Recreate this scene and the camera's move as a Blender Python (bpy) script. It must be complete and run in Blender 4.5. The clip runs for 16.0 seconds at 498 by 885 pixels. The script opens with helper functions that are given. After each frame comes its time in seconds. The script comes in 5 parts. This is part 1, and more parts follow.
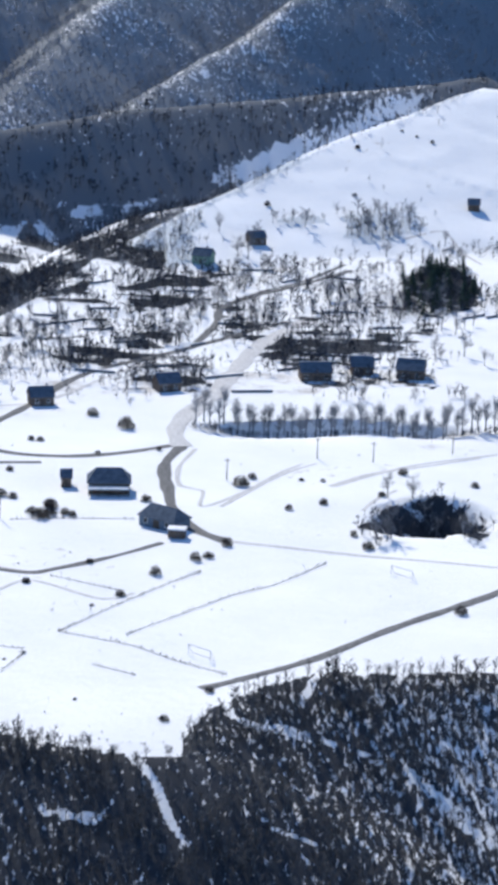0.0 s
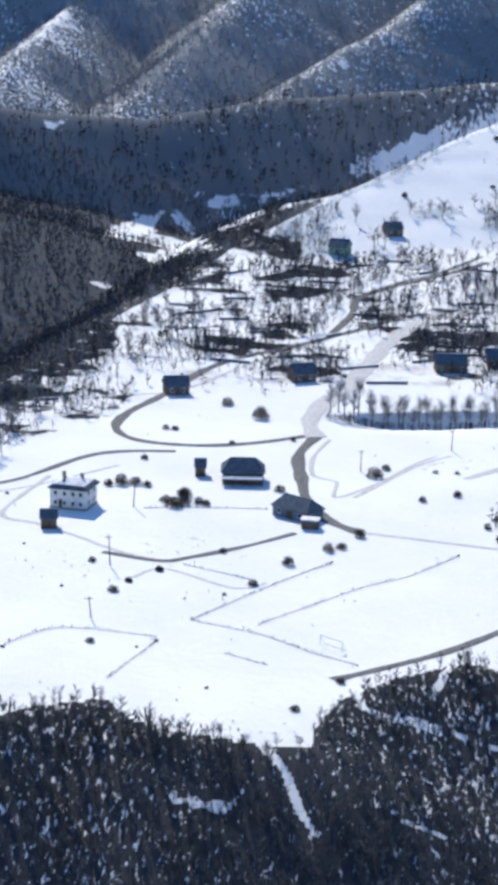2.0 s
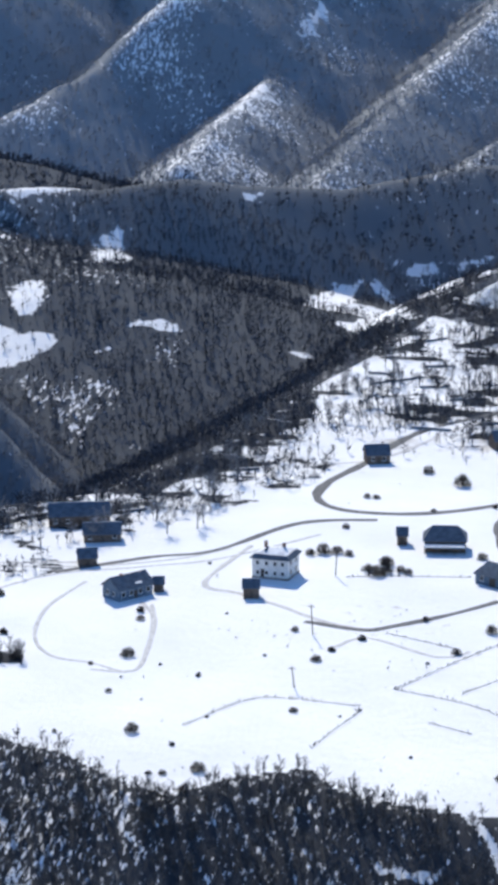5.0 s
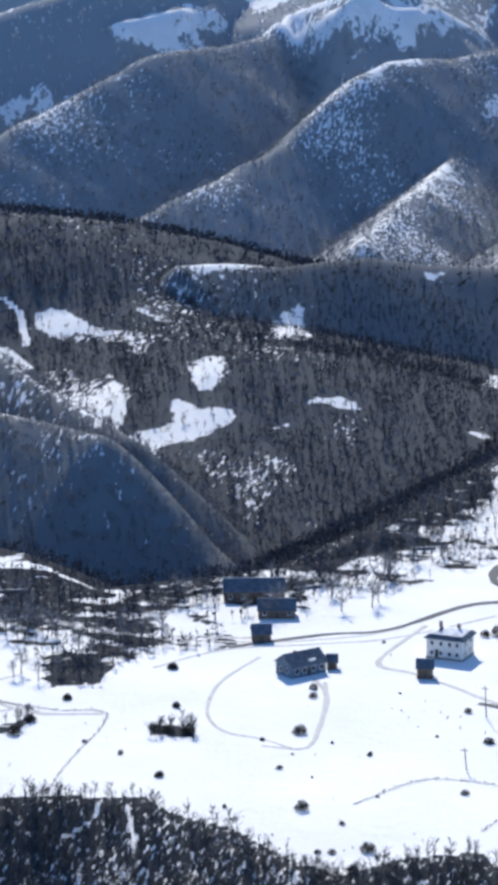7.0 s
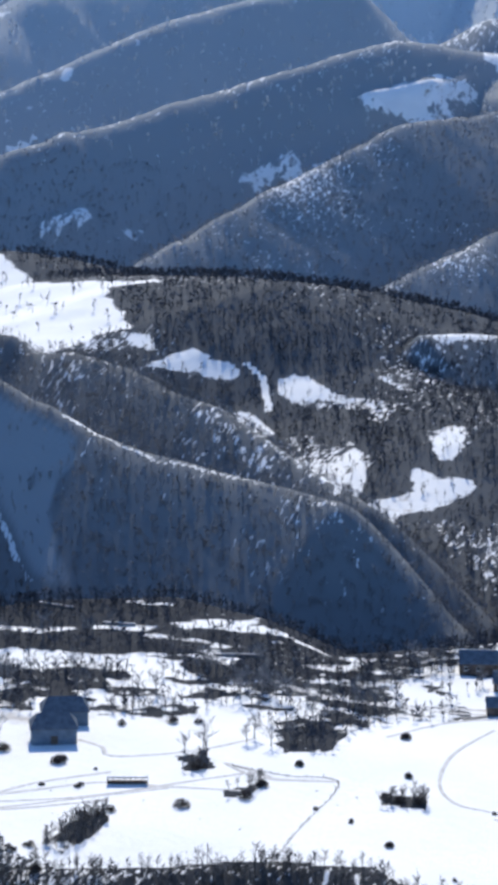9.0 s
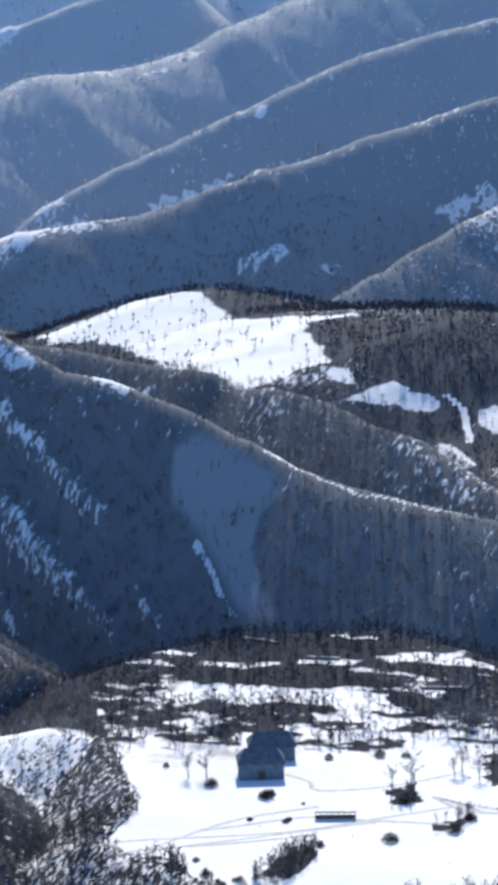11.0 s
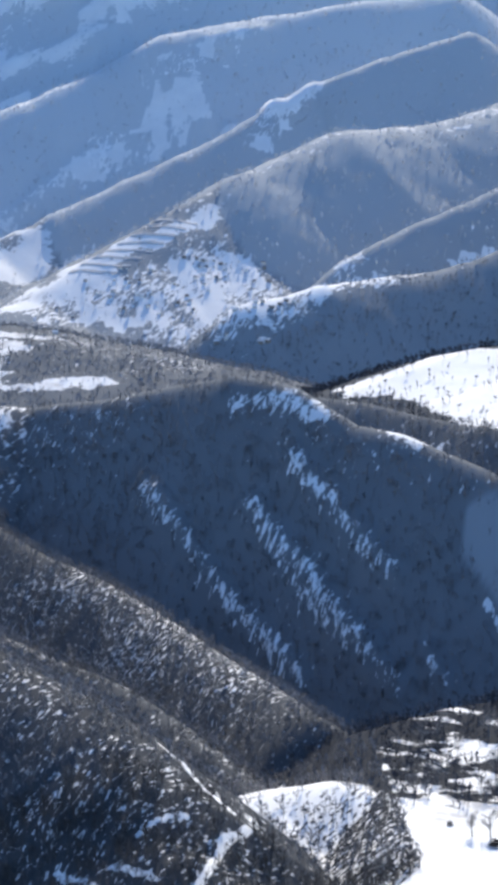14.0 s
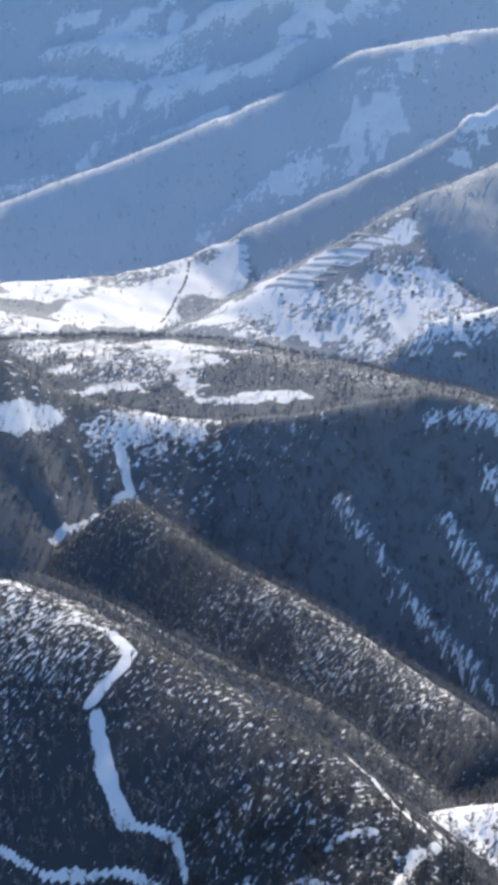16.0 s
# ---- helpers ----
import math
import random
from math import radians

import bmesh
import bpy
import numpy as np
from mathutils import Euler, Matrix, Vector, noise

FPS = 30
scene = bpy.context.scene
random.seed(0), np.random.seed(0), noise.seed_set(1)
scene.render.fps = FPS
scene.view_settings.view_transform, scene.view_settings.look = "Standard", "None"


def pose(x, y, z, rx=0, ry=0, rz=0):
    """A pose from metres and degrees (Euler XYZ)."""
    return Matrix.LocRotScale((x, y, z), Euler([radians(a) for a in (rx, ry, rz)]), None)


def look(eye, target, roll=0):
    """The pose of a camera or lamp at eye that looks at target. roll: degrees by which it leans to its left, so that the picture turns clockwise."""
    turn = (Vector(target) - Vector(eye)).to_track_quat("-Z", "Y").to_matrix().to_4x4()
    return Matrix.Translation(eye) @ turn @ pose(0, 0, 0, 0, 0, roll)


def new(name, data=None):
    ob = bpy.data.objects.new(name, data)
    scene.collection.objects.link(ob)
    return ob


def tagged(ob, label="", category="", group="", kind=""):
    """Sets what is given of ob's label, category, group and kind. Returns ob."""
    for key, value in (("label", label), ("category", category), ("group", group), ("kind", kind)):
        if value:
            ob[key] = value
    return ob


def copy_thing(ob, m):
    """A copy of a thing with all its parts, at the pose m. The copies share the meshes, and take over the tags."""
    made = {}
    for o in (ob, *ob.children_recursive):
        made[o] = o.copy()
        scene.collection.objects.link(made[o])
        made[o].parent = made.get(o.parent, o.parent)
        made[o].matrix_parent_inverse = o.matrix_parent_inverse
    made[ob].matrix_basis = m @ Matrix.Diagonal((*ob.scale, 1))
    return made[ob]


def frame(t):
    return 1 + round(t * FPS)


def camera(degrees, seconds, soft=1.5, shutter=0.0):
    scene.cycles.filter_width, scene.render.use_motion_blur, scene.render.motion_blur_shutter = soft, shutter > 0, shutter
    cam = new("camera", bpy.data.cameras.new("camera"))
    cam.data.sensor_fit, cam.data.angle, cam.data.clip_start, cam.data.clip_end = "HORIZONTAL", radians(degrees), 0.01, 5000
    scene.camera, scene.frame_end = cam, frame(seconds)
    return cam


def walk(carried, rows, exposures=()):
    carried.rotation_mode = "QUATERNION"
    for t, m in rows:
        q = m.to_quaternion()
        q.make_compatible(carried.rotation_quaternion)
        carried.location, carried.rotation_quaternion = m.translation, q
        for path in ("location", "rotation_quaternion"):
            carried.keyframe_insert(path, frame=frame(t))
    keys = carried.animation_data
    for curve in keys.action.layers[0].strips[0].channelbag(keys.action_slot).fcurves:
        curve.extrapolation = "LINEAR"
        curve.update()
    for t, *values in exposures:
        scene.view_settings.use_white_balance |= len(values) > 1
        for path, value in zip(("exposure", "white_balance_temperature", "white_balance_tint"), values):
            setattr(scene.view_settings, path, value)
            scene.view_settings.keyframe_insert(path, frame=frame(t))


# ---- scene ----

# The eye hangs still over a gorge and the view pans to the left: seconds, yaw, pitch, roll in degrees.
EYE = 175.0
cam = camera(11.614, 16.0, soft=5.0)
TURNS = [
    (0.0, 0.163, -14.427, -1.686),
    (0.5, 0.936, -14.146, -1.602),
    (1.0, 1.669, -14.281, -1.566),
    (1.5, 2.357, -14.413, -1.545),
    (2.0, 3.374, -14.734, -1.548),
    (2.5, 4.368, -15.134, -1.518),
    (3.0, 5.311, -15.165, -1.070),
    (3.5, 6.181, -14.582, -0.373),
    (4.0, 6.854, -14.025, 0.013),
    (4.2, 7.191, -13.843, 0.098),
    (6.3, 9.322, -11.847, -0.034),
    (6.5, 10.142, -11.612, -0.120),
    (7.0, 12.088, -11.353, -0.088),
    (7.5, 13.359, -10.313, 0.027),
    (8.0, 14.395, -9.074, 0.028),
    (8.5, 15.768, -8.798, -0.338),
    (9.0, 17.878, -9.795, -0.543),
    (9.2, 18.557, -10.127, -0.643),
    (11.3, 22.983, -8.773, 1.661),
    (11.5, 23.465, -8.751, 1.787),
    (12.0, 24.845, -9.260, 1.823),
    (12.5, 26.315, -10.035, 1.744),
    (13.0, 26.905, -9.857, 1.780),
    (13.5, 27.917, -8.883, 1.333),
    (14.0, 29.344, -7.567, 0.753),
    (14.5, 30.454, -6.488, 0.627),
    (15.0, 31.491, -6.147, 0.605),
    (15.5, 32.892, -6.617, 0.704),
    (16.0, 33.942, -7.175, 0.614),
]
walk(cam, [(t, pose(0, 0, EYE, 90 + pitch, roll, yaw)) for t, yaw, pitch, roll in TURNS],
     exposures=[(0.0, 0.48, 5450, 7), (13.0, 0.76, 5660, 7), (16.0, 0.87, 6100, 7)])

# Winter sun ahead of the eye and a little to the left, under a clear sky.
SUN_LEFT, SUN_UP = 20.0, 35.0
world = bpy.data.worlds.new("winter_sky")
scene.world = world
world.use_nodes = True
wn = world.node_tree
sky = wn.nodes.new("ShaderNodeTexSky")
sky.sky_type = "NISHITA"
sky.sun_disc = False
sky.sun_elevation, sky.sun_rotation = radians(SUN_UP), radians(-SUN_LEFT)
sky.altitude = 1200
sky.ozone_density = 4.0
sky.dust_density = 0.3
wn.nodes["Background"].inputs["Strength"].default_value = 0.128
wn.links.new(sky.outputs["Color"], wn.nodes["Background"].inputs["Color"])
sun = new("sun", bpy.data.lights.new("sun", "SUN"))
sun.data.energy, sun.data.angle, sun.data.color = 4.6, radians(0.5), (1.0, 0.83, 0.61)
a, e = radians(SUN_LEFT), radians(SUN_UP)
sun.matrix_world = look((-900 * math.sin(a) * math.cos(e), 900 * math.cos(a) * math.cos(e), 900 * math.sin(e)), (0, 0, 0))

# ---- the lie of the land ----
# Ridge lines: crest width, side slope, and the crest as (x, y, z) in metres.
RIDGES = {
    'white_hill': (4, 0.165, [(116, 1224, 47), (82, 1184, 38), (40, 1128, 29), (5, 1073, 19), (-14, 1042, 15), (-32, 1010, 10)]),
    'mid_ridge': (5, 0.6, [(134, 1414, 31), (59, 1386, 24), (-20, 1353, 19), (-62, 1327, 17), (-129, 1290, 11), (-177, 1260, 15), (-203, 1243, 20), (-244, 1212, 17), (-254, 1205, 19), (-265, 1195, 21), (-288, 1177, 22), (-306, 1160, -1)]),
    'east_hill': (40, 0.24, [(-220, 1058, 1), (-239, 1083, 1), (-274, 1125, 2), (-299, 1153, 8), (-333, 1190, 26), (-368, 1226, 38), (-409, 1265, 36), (-472, 1318, 29), (-564, 1400, 18), (-617, 1436, 25), (-635, 1447, 26), (-679, 1475, 18), (-725, 1501, 2), (-776, 1525, -13), (-820, 1546, -21)]),
    'gorge_hill': (6, 1.05, [(-221, 790, 13), (-247, 812, 12), (-276, 834, 12), (-320, 864, 12), (-347, 884, 14), (-375, 901, 22), (-384, 905, 23), (-394, 911, 26), (-409, 919, 30), (-456, 941, 39), (-484, 952, 41), (-521, 966, 54), (-558, 977, 58), (-595, 989, 50), (-620, 995, 45), (-632, 998, 42), (-659, 1005, 37), (-698, 1013, 32)]),
    'east_front': (5, 0.95, [(-227, 850, 0), (-255, 881, 4), (-283, 912, 8), (-319, 950, 17), (-350, 978, 18), (-384, 1015, 22), (-424, 1049, 22), (-453, 1071, 17), (-466, 1081, 24), (-514, 1115, 21), (-581, 1155, 24), (-620, 1177, 23)]),
    'gorge_hill_b': (12, 0.9, [(-698, 1013, 31), (-716, 989, 35), (-732, 964, 43), (-750, 941, 52), (-756, 931, 60), (-765, 917, 71), (-786, 880, 83)]),
    'spur_long': (10, 0.95, [(-648, 864, 15), (-608, 840, 8), (-556, 806, 2), (-506, 770, 2), (-457, 734, -1), (-409, 694, -3), (-363, 653, -2), (-329, 618, 0)]),
    'spur_mid': (8, 0.9, [(-568, 698, 15), (-518, 674, 12), (-470, 647, 9), (-426, 623, 8), (-392, 604, 8), (-365, 586, 6), (-337, 567, 2), (-318, 555, -4)]),
    'spur_near': (22, 0.95, [(-477, 539, 43), (-443, 529, 50), (-421, 521, 48), (-400, 512, 46), (-376, 505, 42), (-353, 498, 37), (-330, 489, 33), (-310, 479, 28), (-294, 467, 22), (-283, 454, 13)]),
    'bluff': (8, 0.36, [(-317, 502, -4), (-311, 517, 0), (-302, 527, 2), (-297, 540, 2), (-288, 553, 2)]),
    'range_a': (20, 0.95, [(-293, 2684, 106), (-626, 2428, 156), (-717, 2339, 127), (-761, 2292, 107), (-827, 2203, 84), (-865, 2155, 69), (-873, 2145, 71), (-928, 2070, 41), (-965, 2018, 32), (-1019, 1935, 26), (-1054, 1874, 13)]),
    'range_right': (25, 0.66, [(226, 2489, 111), (-25, 2570, 111), (-284, 2619, 105), (-287, 2619, 137), (-398, 2631, 130), (-567, 2639, 183)]),
    'range_back': (30, 0.8, [(324, 3686, 374), (-404, 3947, 392), (-708, 4004, 523), (-845, 4023, 395), (-1092, 4044, 533), (-1149, 4047, 515), (-1727, 4039, 497), (-2010, 4001, 587), (-2311, 3940, 740), (-2637, 3848, 654), (-3050, 3691, 668), (-3253, 3598, 675)]),
    'spur_a': (6, 0.74, [(-370, 2528, 133), (-481, 2249, 93), (-541, 2105, 82), (-570, 2025, 61), (-596, 1944, 41), (-618, 1864, 22), (-647, 1733, -9)]),
    'spur_b': (6, 0.74, [(-110, 2506, 124), (-244, 2237, 88), (-323, 2081, 82), (-345, 2034, 70), (-383, 1939, 25), (-412, 1858, 6), (-439, 1777, -8), (-464, 1688, -22)]),
    'spur_c': (6, 0.74, [(-165, 2484, 99), (-221, 2189, 40), (-232, 2138, 27), (-255, 2009, 4), (-278, 1849, -18), (-290, 1720, -34), (-297, 1623, -41)]),
    'spur_d': (6, 0.74, [(221, 2419, 116), (92, 2148, 50), (41, 2046, 27), (14, 1984, 10), (-29, 1879, -6), (-68, 1773, -21), (-80, 1698, -27)]),
    'spur_e': (6, 0.74, [(-28, 2391, 103), (-90, 2098, 45), (-119, 1965, 22), (-136, 1881, 2), (-161, 1728, -14), (-177, 1591, -30)]),
    'spur_f': (6, 0.74, [(-212, 2436, 74), (-241, 2137, 33), (-257, 1998, 8), (-272, 1818, -11), (-278, 1677, -24)]),
    'range_b': (18, 0.95, [(-844, 2983, 228), (-949, 2856, 193), (-1022, 2757, 163), (-1078, 2653, 119), (-1112, 2598, 98), (-1141, 2549, 81), (-1186, 2477, 54), (-1223, 2407, 21)]),
    'range_c': (90, 0.95, [(-1207, 3656, 325), (-1285, 3416, 269), (-1354, 3227, 213), (-1388, 3168, 183), (-1451, 3035, 157), (-1504, 2903, 153), (-1552, 2764, 105)]),
    'fan_b': (14, 0.27, [(-1552, 2764, 105), (-1595, 2617, 56), (-1626, 2484, 3), (-1644, 2389, -39)]),
    'range_d': (26, 0.95, [(-1545, 3428, 297), (-1651, 3334, 255), (-1735, 3268, 219), (-1824, 3088, 133), (-1864, 2997, 98), (-1919, 2860, 47)]),
    'fan_a': (14, 0.25, [(-1919, 2860, 47), (-1957, 2749, 5), (-1994, 2630, -13), (-2039, 2448, -12), (-2064, 2313, -8)]),
    'range_e': (40, 0.9, [(-1712, 3726, 375), (-1919, 3519, 340), (-2051, 3368, 307), (-2134, 3264, 239), (-2191, 3189, 204), (-2271, 3075, 153), (-2395, 2880, 76), (-2461, 2763, 45)]),
    'range_f': (40, 0.9, [(-1708, 4055, 359), (-1971, 3859, 476), (-2232, 3629, 401), (-2317, 3546, 345), (-2426, 3431, 269), (-2548, 3291, 213), (-2726, 3063, 142)]),
    'valley_hill': (50, 0.3, [(-1532, 1715, -11), (-1429, 1713, -8), (-1359, 1708, -4), (-1204, 1690, 4), (-1125, 1675, -3), (-1030, 1653, -11), (-967, 1636, -20)]),
}
NEAR_EDGE = [(103, 495), (53, 490), (32, 487), (19, 487), (6, 477), (-4, 464), (-9, 447), (-9, 437), (-20, 438), (-36, 443), (-45, 448), (-51, 458), (-65, 452), (-77, 440), (-90, 449), (-102, 461), (-115, 466), (-124, 475), (-141, 472), (-152, 469), (-164, 462), (-187, 453), (-237, 479)]
FAR_EDGE = [(-240, 505), (-261, 539), (-280, 568), (-307, 612), (-296, 652), (-281, 673), (-245, 689), (-214, 673), (-180, 628), (-194, 626), (-161, 652), (-132, 672), (-111, 694), (-89, 715), (-115, 722), (-102, 771), (-94, 816), (-71, 901), (-63, 950), (-43, 1085)]
EAST_SIDE = [(420, 620), (520, 1000), (360, 1350), (120, 1300), (0, 1150)]
PLATEAU = np.array(NEAR_EDGE[::-1] + EAST_SIDE + FAR_EDGE[::-1], float)
FLOOR = -150.0
# open snow among the woods, thinly wooded ground, tracks and slides (half width, line), stony ribs, and banks (drop, top edge)
CLEARINGS_A = [
    [(-722, 1387), (-638, 1366), (-556, 1351), (-480, 1248), (-448, 1196), (-451, 1139), (-511, 1185), (-647, 1335)],
    [(-727, 1393), (-702, 1417), (-683, 1464), (-631, 1447), (-608, 1420), (-596, 1398), (-564, 1370), (-574, 1323), (-584, 1313), (-657, 1340), (-697, 1351)],
    [(-567, 1316), (-560, 1341), (-527, 1334), (-462, 1297), (-456, 1273), (-491, 1275), (-482, 1251), (-496, 1253), (-539, 1292)],
    [(-651, 1336), (-576, 1294), (-555, 1270), (-516, 1235), (-477, 1197), (-465, 1173), (-454, 1139), (-470, 1138), (-469, 1079), (-575, 1259), (-623, 1308)],
    [(-418, 1126), (-396, 1143), (-381, 1133), (-367, 1127), (-361, 1113), (-371, 1113), (-391, 1119), (-406, 1122)],
]
CLEARINGS_B = [
    [(-416, 1123), (-397, 1143), (-369, 1132), (-360, 1113), (-374, 1110), (-394, 1117), (-409, 1119)],
    [(-360, 1092), (-346, 1088), (-328, 1068), (-313, 1046), (-323, 1049), (-302, 934)],
    [(-592, 1311), (-544, 1290), (-481, 1203), (-466, 1172), (-463, 1134), (-461, 1079), (-495, 1096)],
    [(-341, 1119), (-330, 1126), (-317, 1107), (-320, 1094), (-332, 1099)],
    [(-306, 1144), (-289, 1140), (-273, 1122), (-277, 1115), (-297, 1129)],
    [(-250, 1001), (-240, 993), (-214, 987), (-209, 978), (-211, 965), (-221, 957), (-233, 945), (-228, 847), (-257, 960), (-253, 968), (-239, 971)],
    [(-246, 1027), (-240, 1038), (-234, 1046), (-228, 1020), (-228, 998), (-237, 1002)],
]
CLEARINGS_C = [
    [(-196, 993), (-190, 1010), (-177, 1011), (-167, 1006), (-175, 997), (-188, 990)],
    [(-202, 970), (-196, 981), (-188, 980), (-188, 970), (-197, 964)],
    [(-204, 944), (-197, 948), (-193, 930), (-198, 930)],
    [(-192, 942), (-186, 942), (-184, 926), (-189, 928)],
    [(-200, 892), (-192, 895), (-189, 885), (-194, 881)],
    [(-345, 1117), (-339, 1128), (-324, 1123), (-314, 1103), (-326, 1093)],
    [(-299, 1205), (-296, 1217), (-242, 1213), (-241, 1209), (-265, 1183), (-273, 1170), (-285, 1171)],
    [(-210, 1236), (-187, 1252), (-190, 1250), (-209, 1239)],
    [(-179, 1255), (-166, 1261), (-168, 1252), (-175, 1249)],
    [(-127, 997), (-111, 1003), (-115, 995)],
]
CLEARINGS_D = [
    [(-135, 1126), (-127, 1211), (-102, 1233), (-94, 1228), (-64, 975), (-69, 966), (-85, 1042), (-106, 1058), (-116, 1063), (-110, 1121), (-118, 1105)],
    [(-93, 1245), (-62, 1256), (-58, 1254), (-64, 1248), (-87, 1243)],
    [(-60, 1258), (-30, 1272), (-33, 1264), (-56, 1255)],
    [(-210, 1236), (-187, 1250), (-187, 1250), (-209, 1236)],
    [(-181, 1256), (-166, 1260), (-167, 1253), (-176, 1248)],
    [(-177, 1006), (-162, 1005), (-163, 994), (-175, 994)],
    [(-125, 1001), (-111, 1004), (-114, 994)],
    [(54, 1358), (73, 1365), (53, 1141), (57, 1349)],
    [(73, 1375), (106, 1398), (115, 1223), (109, 1390), (89, 1376)],
    [(-25, 1282), (1, 1303), (-1, 1295), (-22, 1281)],
]
CLEARINGS_E = [
    [(-403, 884), (-409, 903), (-399, 908), (-375, 895), (-354, 883), (-349, 871), (-355, 866), (-354, 856), (-342, 835), (-328, 815), (-341, 821), (-352, 831), (-370, 855), (-383, 868), (-395, 877)],
    [(-483, 951), (-469, 943), (-522, 1108), (-506, 1091), (-434, 926), (-453, 933), (-470, 939)],
    [(-752, 876), (-745, 893), (-747, 912), (-741, 914), (-735, 932), (-725, 928), (-723, 890), (-736, 857)],
    [(-282, 469), (-280, 489), (-327, 593), (-290, 555), (-285, 546), (-290, 538), (-294, 539), (-277, 491)],
    [(-821, 2031), (-804, 2052), (-771, 2093), (-776, 2077), (-797, 2047)],
    [(-1052, 1871), (-1237, 2364), (-986, 1973), (-1003, 1927), (-1035, 1892)],
]
CLEARINGS_F = [
    [(-1032, 1907), (-1234, 2372), (-1240, 2369)],
    [(-476, 2326), (-441, 2286), (-443, 2283), (-468, 2312)],
    [(-390, 2210), (-371, 2218), (-298, 2110), (-301, 2094), (-336, 2042)],
    [(-2004, 2340), (-2020, 2426), (-2241, 2821), (-1985, 2600), (-1971, 2515), (-1994, 2394)],
    [(-1939, 2394), (-1957, 2473), (-1980, 2587), (-1967, 2685), (-1950, 2739), (-1904, 2825), (-1891, 2805), (-1884, 2773), (-1868, 2742), (-1876, 2635), (-1853, 2528), (-1853, 2386), (-1877, 2372)],
]
CLEARINGS_G = [
    [(-1675, 2471), (-1626, 2510), (-1591, 2612), (-1547, 2755), (-1545, 2716), (-1546, 2675), (-1540, 2628), (-1541, 2596), (-1573, 2555), (-1578, 2498), (-1554, 2485), (-1558, 2454), (-1587, 2400), (-1597, 2379), (-1623, 2358), (-1621, 2416)],
    [(-1500, 2892), (-1437, 3055), (-1375, 3202), (-1302, 3232), (-1366, 3182), (-1434, 3030), (-1469, 2964)],
    [(-1145, 1606), (-1091, 1576), (-1014, 1588), (-1017, 1552), (-1054, 1546), (-1088, 1564), (-1150, 1590)],
    [(-1266, 1661), (-1189, 1670), (-1118, 1657), (-1125, 1635), (-1193, 1619)],
    [(-1064, 1585), (-1035, 1588), (-1001, 1574), (-999, 1563), (-1045, 1554)],
    [(-2262, 3501), (-2155, 3617), (-2136, 3614), (-2234, 3474)],
]
CLEARINGS = CLEARINGS_A + CLEARINGS_B + CLEARINGS_C + CLEARINGS_D + CLEARINGS_E + CLEARINGS_F + CLEARINGS_G
THIN_A = [
    [(-479, 1197), (-451, 1182), (-416, 1147), (-409, 1136), (-434, 1131), (-454, 1135)],
    [(-480, 1205), (-463, 1201), (-432, 1161), (-414, 1149), (-420, 1136), (-449, 1134)],
    [(-346, 1119), (-331, 1127), (-312, 1104), (-290, 1102), (-276, 1085), (-276, 1069), (-304, 1084), (-318, 1085), (-335, 1096)],
    [(-251, 1042), (-235, 1046), (-227, 1015), (-232, 997), (-242, 1009)],
    [(-323, 1045), (-301, 1051), (-268, 1008), (-235, 857), (-261, 879)],
    [(-317, 1110), (-276, 1088), (-274, 1065), (-296, 1073), (-315, 1090)],
    [(-238, 1166), (-226, 1190), (-213, 1134), (-225, 1087)],
    [(-183, 989), (-160, 994), (-155, 964), (-173, 961)],
    [(-91, 1243), (-58, 1251), (-50, 1035), (-64, 1021)],
]
THIN_B = [
    [(-17, 1298), (51, 1352), (103, 1393), (70, 1153), (21, 1099)],
    [(-559, 968), (-549, 968), (-518, 965), (-495, 957), (-498, 952), (-525, 956), (-548, 960)],
    [(-732, 932), (-720, 976), (-696, 1000), (-693, 992), (-711, 959), (-721, 927)],
    [(-724, 976), (-710, 995), (-700, 1009), (-714, 986)],
    [(-1671, 2429), (-1571, 2488), (-1524, 2581), (-1467, 2606), (-1371, 2560), (-1001, 1919), (-1004, 1875), (-1062, 1817), (-1516, 2387), (-1586, 2352), (-1715, 2350)],
    [(-1862, 2298), (-1882, 2379), (-1923, 2331), (-1963, 2293), (-1890, 2205), (-1839, 2324)],
    [(-1534, 2582), (-1458, 2587), (-1394, 2537), (-1205, 2384), (-1154, 2434), (-957, 2005), (-1003, 1927), (-1052, 1861), (-1462, 2454)],
]
THIN_C = [
    [(-1812, 2914), (-1810, 2973), (-1797, 3044), (-1754, 3043), (-1769, 2965)],
    [(-1860, 2634), (-1859, 2732), (-1862, 2849), (-1833, 2839), (-1847, 2741)],
    [(-1811, 2708), (-1820, 2868), (-1815, 2920), (-1807, 2892), (-1801, 2754)],
    [(-1785, 3088), (-1754, 3253), (-1724, 3218), (-1726, 3150)],
    [(-1998, 2692), (-1974, 2875), (-1924, 3160), (-1904, 3128), (-1945, 3007), (-1965, 2834), (-1973, 2710)],
    [(-2209, 2787), (-2048, 2898), (-2028, 2855), (-2099, 2750)],
    [(-1899, 3268), (-1885, 3384), (-1869, 3339), (-1887, 3266)],
    [(-2153, 2591), (-2094, 2591), (-1986, 2503), (-1989, 2459), (-2031, 2441)],
]
THIN_D = [
    [(-634, 2330), (-545, 2432), (-288, 2580), (-282, 2533), (-370, 2216), (-461, 2304), (-570, 2344)],
    [(-1404, 1684), (-1271, 1675), (-1125, 1635), (-1121, 1572), (-1203, 1548), (-1377, 1652)],
    [(-235, 943), (-205, 948), (-186, 942), (-184, 921), (-187, 883)],
]
